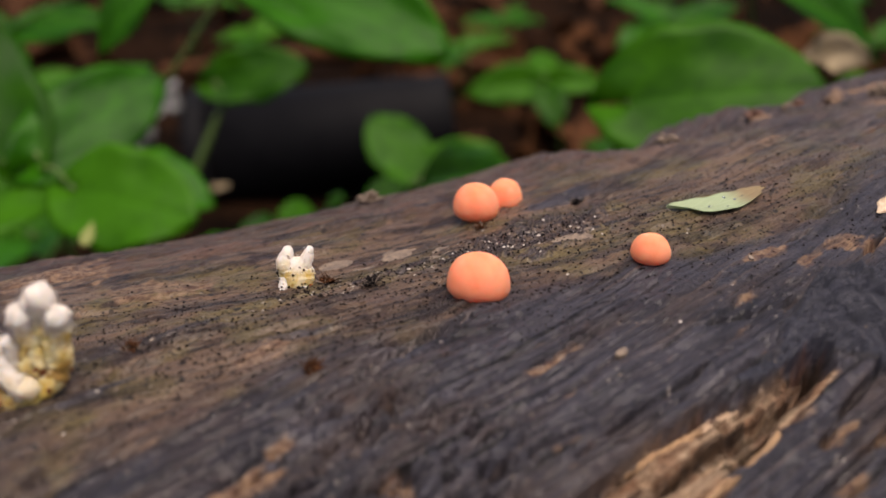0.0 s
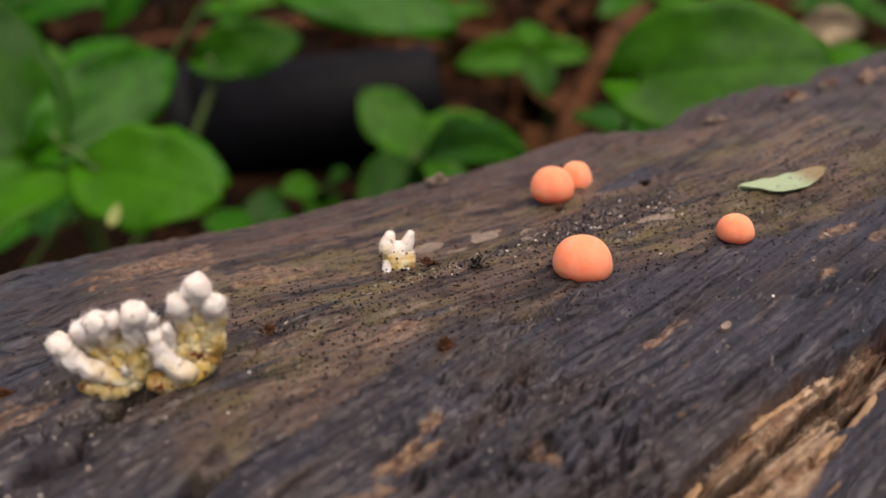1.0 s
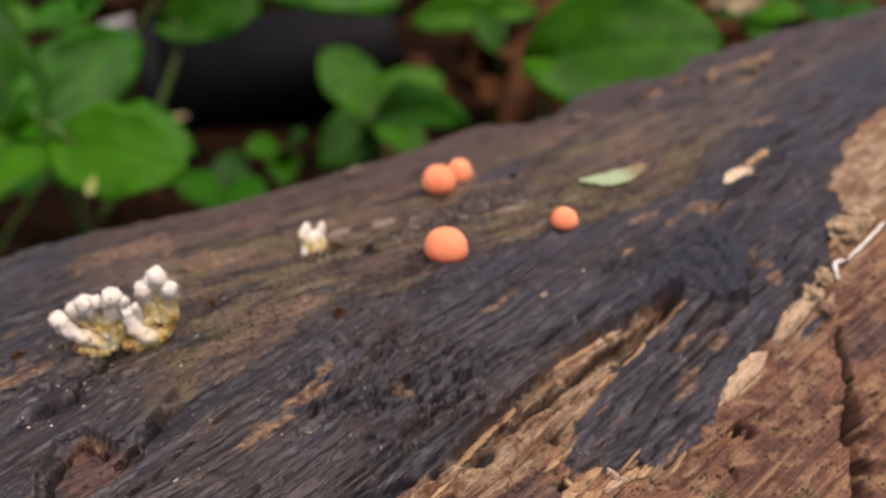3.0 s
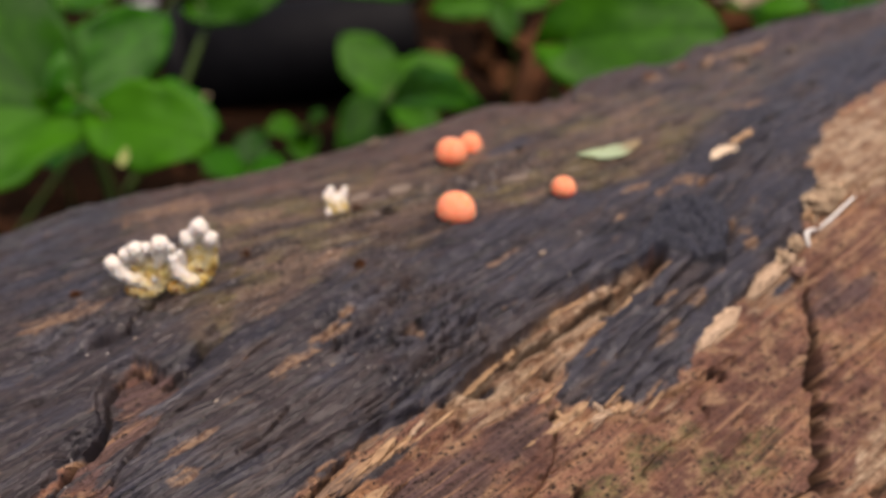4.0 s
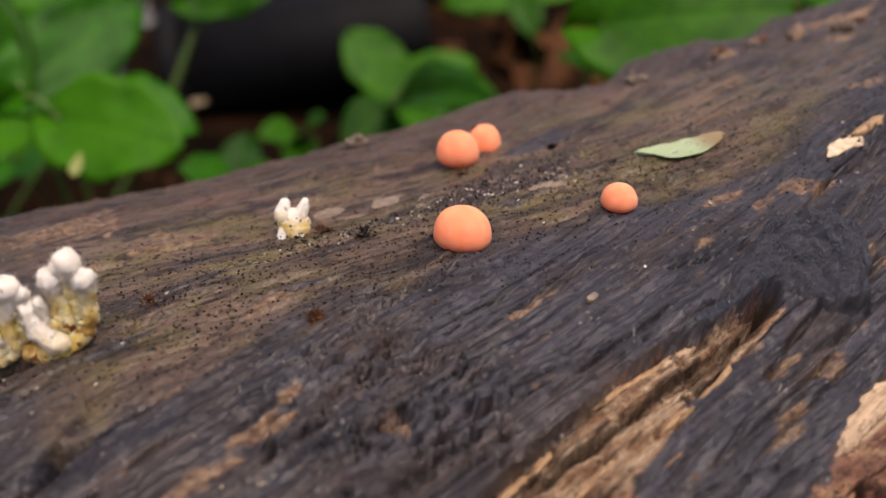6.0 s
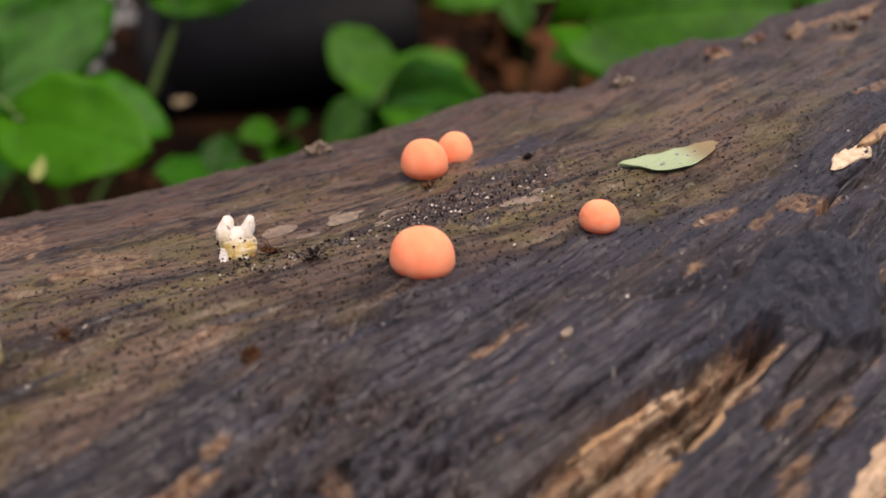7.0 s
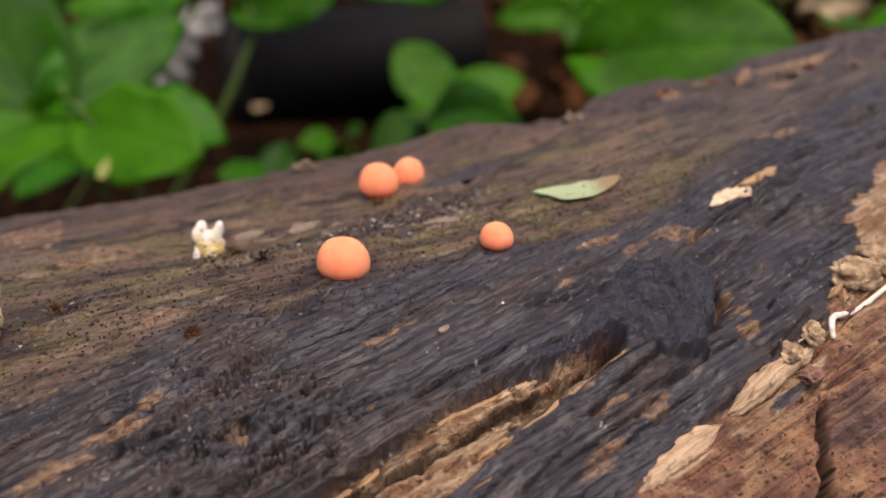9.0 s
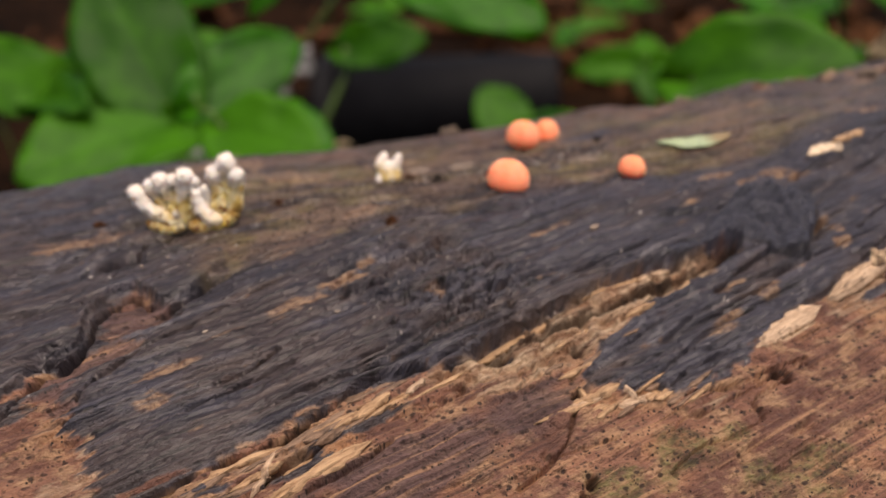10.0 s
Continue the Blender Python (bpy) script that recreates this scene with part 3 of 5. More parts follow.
def ovals(s, w, places, slope=0.24):
    """How far inside the nearest of some lying ovals: 1 at a middle, 0 at an edge."""
    best = np.full_like(s, -9.0)
    for a, b, la, lb in places:
        best = np.maximum(best, 1 - np.hypot((s - a + slope * (w - b)) / la, (w - b - slope * (s - a)) / lb))
    return best


def relief(s, w):
    """Height of the log's skin over the plain trunk, in metres, and its masks, for s and w in metres."""
    s, w = s * 1000, w * 1000
    wander = 1.5 * fbm(s / 34, w / 30, 3, 2)
    v0 = w - 0.02 * s + wander
    v = w - 0.29 * s + wander
    turned_grain = np.maximum(smooth(-w, 12, 30), smooth(s + 0.5 * w, 30, 62))
    in_knot = inside(s, w, KNOT) + 1.5 * fbm(s / 4, w / 3, 2, 3)
    knot = smooth(in_knot, -0.6, 1.0)

    def along_grain(ls, lv, k, octaves):
        return turned_grain * fbm(s / ls, v / lv, k, octaves) + (1 - turned_grain) * fbm(s / ls, v0 / lv, k, octaves)

    bed = inside(s, w, [(28, -44), (8, -46.5), (-16, -52), (-43, -62), (-40, -74), (-18, -70), (-6, -63.5), (6, -57.5), (22, -51)])
    in_bed = smooth(bed, -3.0, 1.0)
    jag = 1.3 * fbm(s / 5, w / 3.2, 1, 4) + 1.3 * fbm(s / 14, v / 1.3, 4, 3) + 1.6 * fbm(s / 13, w / 9, 6, 2)
    d = inside(s, w, BARK_EDGE) + jag * (1 - 0.4 * in_bed) - 0.2
    shredded = smooth(-s, 86, 99) * smooth(-w, 33, 41)
    d = d + shredded * (5.5 * fbm(s / 22, v / 1.5, 2, 4) + 1.5)
    soft = 0.5 + 2.5 * shredded + 2.2 * (1 - in_bed) * smooth(vnoise(s / 8, w / 6, 2), -0.3, 0.5)
    bark = smooth(d / soft, -1.0, 1.0)
    crust = smooth(d + 1.2 * fbm(s / 2.6, w / 1.6, 5, 4) * (1 - 0.5 * in_bed), -0.9, 0.0)
    crust = np.maximum(crust, smooth(ovals(s, w, DARK_BITS) + 0.8 * fbm(s / 5, v / 1.6, 3, 4), 0.0, 0.3))
    od = inside(s, w, OLD_WOOD_EDGE) + 5.0 * fbm(s / 22, v / 5, 2, 4) + 7.0 * smooth(-s, 40, 80) * fbm(s / 9, v / 5, 6, 4)
    olive = smooth(od, -3.0, 4.0) * (1 - 0.55 * smooth(s, 45, 95)) * (0.2 + 0.8 * smooth(s, -96, -66))
    olive = olive * (1 - 0.9 * smooth(ovals(s, w, SLATE_SPOTS, 0.2) + 0.5 * fbm(s / 9, v / 2.5, 3, 3), 0.0, 0.4))
    pale = smooth(0.25 + ovals(s, w, PALE_BEDS, 0.27) + 0.55 * fbm(s / 9, v / 1.6, 5, 4), 0.0, 0.35)
    pale = np.maximum(pale, 0.7 * smooth(fbm(s / 14, v / 3.0, 6, 4) + 0.15 * smooth(-d, 8, 0), 0.36, 0.5) * smooth(-d, 16, 2))
    fleck = np.maximum(0.6 * smooth(fbm(s / 6, v / 1.6, 7, 3), 0.6, 0.7), smooth(ovals(s, w, FLECKS, 0.22) + 0.9 * fbm(s / 4, w / 1.8, 2, 4), 0.0, 0.4))
    mossy = smooth(ovals(s, w, MOSS_SPOTS, 0.1) + 0.9 * fbm(s / 6, w / 4, 5, 4), 0.0, 0.6)
    plum = smooth(ovals(s, w, PLUM_SPOTS) + 0.6 * fbm(s / 12, v / 3, 4, 4), 0.0, 0.4)
    pale = np.maximum(pale, 0.9 * smooth(bed, 0.0, 2.5) * smooth(fbm(s / 7, v / 2.6, 5, 4), -0.45, 0.0))
    pale = pale * (1 - 0.8 * plum * (1 - in_bed))
    # brown rot plus painted shade along the channel and in the holes
    rot = smooth(1.7 - seg_far(s, w, GASH_CHANNEL) + 1.6 * fbm(s / 4, v / 1.2, 1, 4), 0.0, 0.9)
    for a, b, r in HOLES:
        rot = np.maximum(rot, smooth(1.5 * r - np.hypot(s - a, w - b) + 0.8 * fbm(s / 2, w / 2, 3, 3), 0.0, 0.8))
    soil = smooth(1.0 - np.hypot((s - 5) / 18, (w - 5.5 - 0.1 * s) / 10) + 0.9 * fbm(s / 6, w / 4, 3, 4), 0.0, 0.35)
    soil = np.maximum(soil, smooth(1.0 - np.hypot((s + 27) / 14, (w - 4) / 2.6) + 0.9 * fbm(s / 5, w / 3, 4, 4), 0.2, 0.6))
    # heights in millimetres
    h = 0.5 * vnoise(s / 30, v / 14, 1) + 0.5 * fbm(s / 12, w / 9, 0, 3)
    h = h - 5.2 * np.exp(-(((w - 20) / np.where(w < 20, 20, 19)) ** 2)) * np.exp(-(((s + 18) / 52) ** 2))
    h = h + 3.0 * np.exp(-(((s - 80) / 24) ** 2 + ((w + 14) / 14) ** 2)) - 3.0 * np.exp(-(((s + 108) / 26) ** 2 + ((w + 18) / 20) ** 2))
    crest = np.interp(s, [-120, -100, -75, -50, -30, 0, 26, 41, 55, 65, 78, 86, 95, 110, 120, 133, 145, 170, 190], [-0.5, 1.6, 0.7, -1.2, -1.7, -1.6, -0.6, 0.8, -3, -4.4, -4, -0.5, 1.8, 0, -1, 0.5, 3, 4, 2.5])
    h = h + crest * smooth(w, 34, 56) + smooth(w, 22, 42) * (0.3 + 1.1 * smooth(s, 20, 80)) * (1.7 * fbm(s / 11, w / 8, 4, 4) + 0.9 * fbm(s / 3.5, w / 3, 6, 3))
    rough_patch = smooth(1.2 - np.hypot((s + 42 + 0.3 * w + 12) / 20, (w + 42) / 14) + 0.5 * fbm(s / 9, w / 6, 1, 3), 0.0, 0.6)
    groove_n = along_grain(46, 3.4, 2, 3)
    groove = np.exp(-((groove_n / 0.06) ** 2)) * smooth(vnoise(s / 24, v / 6, 4), 0.05, 0.5)
    ridges = (0.3 + 0.5 * smooth(vnoise(s / 22, v / 9, 6), -0.2, 0.5)) * along_grain(28, 2.8, 3, 4) * 1.4 + 0.36 * along_grain(11, 0.9, 5, 3) + 0.28 * fbm(s / 3.4, v / 1.5, 1, 3)
    hb = ridges * (1 - 0.1 * olive) - 2.6 * groove * (1 - 0.7 * olive) * (1 - 0.8 * rough_patch) + 0.16 * fbm(s / 1.7, w / 1.3, 6, 3)
    pits = smooth(fbm(s / 2.4, v / 1.15, 4, 3), 0.16, 0.42)
    hb = (1 - 0.8 * knot) * hb + (0.18 + 2.0 * rough_patch) * (1 - 0.7 * olive) * (1.0 * fbm(s / 3.2, v / 1.8, 2, 3) - 1.4 * pits) + 0.3 * fbm(s / 9, w / 4, 6, 4)
    rift = np.exp(-((fbm(s / 20, v / 5.5, 5, 3) / 0.05) ** 2)) * smooth(vnoise(s / 15, v / 8, 2), 0.0, 0.4)
    hw = 1.1 * fbm(s / 16, v / 1.8, 4, 4) - 1.9 * rift + 1.3 * fbm(s / 5, w / 3.6, 1, 5) + 0.3 * fbm(s / 1.3, w / 1.1, 7, 2)
    hw = hw - 1.2 + in_bed * (0.1 + 1.0 * fbm(s / 16, v / 1.3, 3, 4) + 0.9 * fbm(s / 4.5, w / 3.2, 5, 4) + 0.5 * fbm(s / 6, v / 0.6, 2, 3))
    channel = seg_far(s, w, GASH_CHANNEL)
    hw = hw + in_bed * (0.8 * fbm(s / 1.8, w / 1.2, 4, 3) - 1.5 * smooth(fbm(s / 3.0, w / 2.0, 1, 3), 0.12, 0.34) - 0.9 * smooth(fbm(s / 12, v / 1.1, 6, 3), 0.2, 0.4)) - in_bed * (0.1 + 2.8 * np.exp(-((channel / 2.4) ** 2)))
    # shade under the bark's lip: a dip, darkened in colour too
    under = np.exp(-(((d + 0.9) / 0.8) ** 2)) * in_bed * smooth(w - np.interp(s, [p[0] for p in GASH_CHANNEL], [p[1] for p in GASH_CHANNEL]), -1.0, 1.0)
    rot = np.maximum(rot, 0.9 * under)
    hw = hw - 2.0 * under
    flap = inside(s, w, PLATE) + 2.2 * fbm(s / 7, w / 5, 2, 4)
    hb = hb + 1.9 * smooth(flap, -0.1, 0.5) * np.exp(-np.clip(flap, 0, None) / 14.0) * smooth(w, -60, -46)
    h = h + bark * (hb + (0.1 + 0.3 * in_bed) * np.exp(-((d / 2.0) ** 2))) + (1 - bark) * hw
    # the knot: a wrinkled hood bending round the tip of the gash, ragged and steep at its outer rim
    ring = np.hypot((s - 27) / 1.15, w + 47)
    turn = np.arctan2(w + 47, s - 27)
    folds = fbm(ring / 1.2 + 0.8 * fbm(s / 5, w / 5, 3, 2), turn * 5.5, 3, 3)
    h = h + bark * knot * smooth(s, 19, 28) * (0.3 + 3.8 * np.exp(-(((ring - 10.5) / 5.5) ** 2))) + knot * (0.8 * folds + 0.28 * fbm(s / 1.6, w / 1.3, 2, 3))
    lip = np.exp(-(((ring - 4.2) / 1.1) ** 2)) * smooth(s, 24, 28) * bark
    h = h + 0.9 * lip - 0.8 * np.exp(-(((ring - 6.2) / 0.8) ** 2)) * smooth(s, 26, 30) * bark
    rim = smooth(ring, 8, 12) * smooth(s, 26, 33) * smooth(w, -52, -42) * bark
    h = h + 3.0 * smooth(in_knot, -0.3, 0.5) * rim * (1 + 0.7 * fbm(s / 1.6, w / 1.4, 4, 3)) - 4.6 * np.exp(-(((in_knot + 1.0) / 0.9) ** 2)) * rim
    for a, b, up in SEATS:
        h = h + up * np.exp(-((np.hypot(s - a, w - b) / 5.5) ** 2))
    # crumbs of earth
    h = h + soil * (0.2 + 1.2 * fbm(s / 2.4, w / 1.9, 5, 4))
    wob = 0.8 * fbm(s / 3.5, w / 3.5, 0, 3)
    uneven = np.clip(0.7 + 0.7 * vnoise(s / 4, w / 4, 5), 0.25, 1.6)
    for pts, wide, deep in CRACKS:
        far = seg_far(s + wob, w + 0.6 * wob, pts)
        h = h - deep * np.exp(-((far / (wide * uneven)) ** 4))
        # deep cracks get their shade in the colour as well
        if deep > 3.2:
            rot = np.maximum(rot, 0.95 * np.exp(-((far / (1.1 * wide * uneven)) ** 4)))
    for pts, wide, deep in GROOVES:
        far = seg_far(s + 0.5 * wob, w + 0.6 * wob, pts)
        h = h - 1.7 * deep * (0.4 + 0.6 * uneven) * np.exp(-((far / (wide * (0.5 + 0.3 * uneven))) ** 2))
    for a, b, r in HOLES:
        h = h - 5.0 * np.exp(-((np.hypot((s + wob - a) / 1.5, w + wob * 0.6 - b) / r) ** 2))
    fleck = fleck * (1 - knot) * (1 - 0.5 * soil)
    olive = olive * (1 - knot)
    v = np.where(knot > 0.5, ring + 2.0 * fbm(s / 6, w / 6, 3, 3), v)
    run = np.where(knot > 0.5, 11 * turn, s)
    return h / 1000, v / 1000, run / 1000, crust, pale, olive, soil, fleck, knot, turned_grain, mossy, plum, rot


def skin(s, w, h=None):
    """Places on the log for s and w in metres."""
    s, w = np.asarray(s, float), np.asarray(w, float)
    if h is None:
        h = relief(s, w)[0]
    th = w / RADIUS
    r = RADIUS + TAPER * s + h
    return AXIS_AT + s[..., None] * ALONG + r[..., None] * (np.sin(th)[..., None] * ACROSS + np.cos(th)[..., None] * UPWARD)


def on_log(s, w, lift=0.0):
    """A frame on the log at s, w in millimetres: x along it, z outward."""
    s, w = s / 1000, w / 1000
    th = w / RADIUS
    out = np.sin(th) * ACROSS + np.cos(th) * UPWARD
    at = skin(s, w) + out * lift
    y = np.cross(out, ALONG)
    return Matrix(((ALONG[0], y[0], out[0], at[0]), (ALONG[1], y[1], out[1], at[1]), (ALONG[2], y[2], out[2], at[2]), (0, 0, 0, 1)))


def build_log():
    half = math.pi * RADIUS
    s = np.r_[np.linspace(-0.62, -0.15, 24), np.linspace(-0.1495, 0.115, 860), np.linspace(0.1155, 0.2, 120), np.linspace(0.205, 0.85, 30)]
    w = np.r_[np.linspace(-half, -0.135, 42), np.linspace(-0.1335, 0.026, 530), np.linspace(0.0266, 0.09, 100), np.linspace(0.094, half, 48)[:-1]]
    ss, ww = np.meshgrid(s, w, indexing="ij")
    # the rows of the mesh run with the grain
    ww = ww + 0.27 * np.clip(ss, -0.15, 0.16) * smooth(-ww, -0.075, 0.03) * smooth(ww, -0.45, -0.14)
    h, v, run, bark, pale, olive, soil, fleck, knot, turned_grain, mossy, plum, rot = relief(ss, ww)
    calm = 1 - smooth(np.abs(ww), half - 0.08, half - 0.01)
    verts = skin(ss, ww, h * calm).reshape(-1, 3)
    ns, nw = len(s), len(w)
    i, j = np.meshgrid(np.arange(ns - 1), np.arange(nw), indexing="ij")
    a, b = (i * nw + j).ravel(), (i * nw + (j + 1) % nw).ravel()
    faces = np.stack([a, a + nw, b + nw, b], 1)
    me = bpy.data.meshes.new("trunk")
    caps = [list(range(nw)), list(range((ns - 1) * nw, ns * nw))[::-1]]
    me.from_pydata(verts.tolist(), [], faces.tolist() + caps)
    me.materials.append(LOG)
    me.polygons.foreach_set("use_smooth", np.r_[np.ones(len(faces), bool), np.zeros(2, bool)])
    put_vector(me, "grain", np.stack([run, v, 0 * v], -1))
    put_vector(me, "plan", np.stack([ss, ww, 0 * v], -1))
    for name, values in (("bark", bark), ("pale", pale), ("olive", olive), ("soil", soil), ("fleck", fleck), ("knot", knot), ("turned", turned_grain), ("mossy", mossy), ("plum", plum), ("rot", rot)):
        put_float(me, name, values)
    base = new("fallen_log")
    base.location = (AXIS_AT[0], AXIS_AT[1], -0.105)
    trunk = new("trunk", me)
    trunk.parent = base
    trunk.location = -base.location
    return tagged(base, "fallen rotting log with wet black bark and torn tan wood", "log")


log = build_log()


def log_part(name, verts, faces, material, label=""):
    """A piece of the log itself, in world places."""
    ob = mesh_ob(name, verts, faces, material, log, label)
    ob.location = -log.location
    return ob


def sliver(a, b, wide, thick, seed, material, lift=0.1, n=60, k=17, chip=""):
    """A ragged strip of torn wood from a to b on the log (millimetres along and round it)."""
    (s0, w0), (s1, w1) = a, b
    t, x = np.meshgrid(np.linspace(0, 1, n), np.linspace(-1, 1, k), indexing="ij")
    ln0 = math.hypot(s1 - s0, w1 - w0)
    edge = 1 + 0.35 * vnoise(t * 5 + seed, np.sign(x) * 3.7 + seed, seed) + 0.12 * vnoise(t * 23 + seed, np.sign(x) * 5.1 + seed, seed + 1)
    half = wide / 2 * np.minimum(1, 4.5 * t) ** 0.7 * np.minimum(1, 4.5 * (1 - t)) ** 0.7 * edge
    du, dv = s1 - s0, w1 - w0
    ln = math.hypot(du, dv)
    fray = 0.06 * vnoise(x * 5 + seed, x * 0 + seed * 1.7, seed + 3) * np.abs(2 * t - 1)
    s = s0 + (t + fray) * du - x * half * dv / ln
    w = w0 + (t + fray) * dv + x * half * du / ln
    ribs = fbm(t * ln0 / 4 + seed, x * wide * 0.6 + seed, seed + 2, 4)
    top = thick * (1 - x**4) * np.minimum(1, 7 * np.minimum(t, 1 - t)) * (0.7 + 0.6 * ribs) + lift
    floor_h = relief(s / 1000, w / 1000)[0]
    base_h = 0.15 * floor_h + 0.85 * np.median(floor_h)
    up = skin(s / 1000, w / 1000, base_h + top / 1000)
    low = skin(s / 1000, w / 1000, base_h - 0.0012)
    verts = np.vstack([up.reshape(-1, 3), low.reshape(-1, 3)])
    faces, m = [], n * k
    for i in range(n - 1):
        for j in range(k - 1):
            q = (i * k + j, (i + 1) * k + j, (i + 1) * k + j + 1, i * k + j + 1)
            faces += [q, tuple(m + c for c in q[::-1])]
    rim = [i * k for i in range(n)] + [(n - 1) * k + j for j in range(1, k)] + [i * k + k - 1 for i in range(n - 2, -1, -1)] + [j for j in range(k - 2, 0, -1)]
    faces += [(p, p + m, q + m, q) for p, q in zip(rim, rim[1:] + rim[:1])]
    ob = mesh_ob(chip, verts, faces, material) if chip else log_part("splinter", verts, faces, material, "torn strip of weathered brown wood" if material is TORN_BROWN else "torn strip of pale tan wood")
    g = np.stack([t * ln / 1000, x * wide / 2000, 0 * t], -1).reshape(-1, 3)
    put_vector(ob.data, "grain", np.vstack([g, g]))
    return ob


sliver((14, -72.5), (34, -66.5), 4.6, 0.7, 3, TORN_PALE)
sliver((37, -64.8), (60, -55.4), 4.6, 2.0, 4, TORN_PALE)
sliver((-98, -79.8), (-89, -77.3), 2.0, 0.9, 5, TORN_TAN)
sliver((-81, -82.6), (-75.6, -74.6), 1.3, 1.2, 6, TORN_PALE)
sliver((-91, -78.4), (-74.8, -74), 1.5, 0.9, 7, TORN_TAN)
sliver((-79, -84.6), (-60, -77), 2.7, 1.0, 8, TORN_TAN)
sliver((-59.5, -72.2), (-50, -68), 1.2, 0.7, 9, TORN_TAN)
sliver((-51.5, -68.6), (-47.2, -66.4), 1.1, 1.2, 10, TORN_PALE)
sliver((-40, -64), (-16, -53.6), 1.5, 0.35, 11, TORN_TAN)
sliver((-14, -52.2), (4, -48.8), 1.3, 0.35, 12, TORN_TAN)
sliver((1, -49.0), (10, -47.8), 1.2, 0.4, 13, TORN_PALE)
sliver((-2, -60), (13, -54), 1.1, 0.8, 14, TORN_TAN)
sliver((-21, -77.5), (-12, -75), 2.0, 0.9, 15, TORN_TAN)
sliver((-14, -79), (-5, -78.4), 1.8, 0.9, 16, TORN_PALE)
sliver((-20, -74), (-18, -78), 1.0, 0.8, 17, TORN_TAN)
sliver((-12, -75.5), (-10, -78.5), 1.2, 0.8, 18, TORN_PALE)
sliver((-9, -76), (-5, -78), 1.0, 0.7, 19, TORN_TAN)
sliver((-24, -78), (-15, -76.5), 1.2, 0.5, 20, TORN_PALE)
sliver((104, 38), (114, 46), 3.4, 1.6, 21, TORN_BROWN)
sliver((116, 48), (136, 52), 3.6, 1.6, 22, TORN_BROWN)
sliver((122, 42), (146, 50), 3.0, 1.4, 23, TORN_BROWN)
sliver((84, 43), (92, 46), 3.0, 1.6, 24, TORN_BROWN)
sliver((-30, -79.5), (-18, -77.5), 1.0, 0.5, 25, TORN_TAN)
# shreds along the foot of the dark bark
shred = random.Random(41)
for k in range(26):
    a = shred.uniform(-106, -50)
    b = -41.5 + 0.385 * a - shred.uniform(0.6, 9.0)
    long = shred.uniform(5, 14)
    sliver((a, b), (a + long, b + long * shred.uniform(0.30, 0.46)), shred.uniform(0.5, 1.5), shred.uniform(0.4, 0.9), 60 + k, shred.choice((TORN_TAN, TORN_BROWN, TORN_BROWN, TORN_TAN)), n=36, k=9)
for k in range(6):
    a = shred.uniform(-30, 12)
    b = -59 + 0.36 * a + shred.uniform(-5.0, 3.0)
    long = shred.uniform(4, 9)
    sliver((a, b), (a + long, b + long * shred.uniform(0.26, 0.42)), shred.uniform(0.4, 1.1), shred.uniform(0.4, 0.9), 90 + k, shred.choice((TORN_TAN, TORN_BROWN)), n=30, k=9)
for k in range(14):
    a = shred.uniform(-24, 0)
    b = -76.5 - 0.09 * (a + 20) - shred.uniform(-0.6, 4.5)
    long = shred.uniform(2.5, 7)
    sliver((a, b), (a + long, b + long * shred.uniform(0.1, 0.5)), shred.uniform(0.6, 1.6), shred.uniform(0.4, 1.0), 110 + k, shred.choice((TORN_TAN, TORN_BROWN)), n=24, k=9)


# ======== slime mould balls ========
def slime_ball(at, wide, tall, bulge, label, seed):
    """A round, slightly flattened cushion; its foot sits in the wood."""
    bm = bmesh.new()
    bmesh.ops.create_icosphere(bm, subdivisions=5, radius=1.0)
    for v in bm.verts:
        p = v.co.copy()
        k = 1 + 0.03 * float(vnoise(p.x * 1.5 + seed, p.y * 1.5 + p.z, seed)) + bulge * max(0.0, p.x * 0.8 - p.z * 0.2) * 0.12
        if p.z < 0:
            fat = 1 + 0.15 * p.z * p.z * (1 - 0.5 * p.z * p.z)
            p.x, p.y, p.z = p.x * fat, p.y * fat, p.z * 0.65
        else:
            p.z *= 1.2
        v.co = Vector((p.x * wide / 2 * k, p.y * wide / 2 * k, p.z * tall / 2 * k))
    me = bpy.data.meshes.new("slime_mould_ball")
    bm.to_mesh(me)
    bm.free()
    me.materials.append(BALL)
    me.polygons.foreach_set("use_smooth", np.ones(len(me.polygons), bool))
    ob = new("slime_mould_ball", me)
    ob.matrix_world = pose(*at, -6, 4, 10)
    return tagged(ob, label, "slime mould", "orange balls on the log")


slime_ball((0.00655, 0.1372, 0.1946), 0.0097, 0.0086, 0.5, "large smooth orange slime mould ball on the log", 1)
slime_ball((0.0080, 0.1785, 0.1910), 0.0090, 0.0084, 0.2, "orange slime mould ball touching a smaller one", 2)
slime_ball((0.0141, 0.1852, 0.1899), 0.0075, 0.0076, 0.0, "small orange slime mould ball behind another", 3)
slime_ball((0.0348, 0.1447, 0.1961), 0.0064, 0.0057, 0.3, "smallest orange slime mould ball standing alone", 4)


# ======== coral-like fungi ========
def finger(name, pts, radii, parent, seed, lo=0.0, hi=1.0, label="", rough=1.0):
    """A lumpy finger, yellow below and white above (lo and hi: how far up the fungus it starts and ends)."""
    verts, faces, along = tube_data(pts, radii, 26, 20, 0.2 * rough, seed)
    soft = []
    for v in verts:
        q = Vector(v)
        soft.append(q + noise.noise_vector(q * 620 + Vector((seed, 0, 0))) * 0.00048 * rough + noise.noise_vector(q * 1900) * 0.00022 * rough)
    ob = mesh_ob(name, soft, faces, FUNGUS, parent, label)
    put_float(ob.data, "along", lo + (hi - lo) * np.array(along))
    return ob


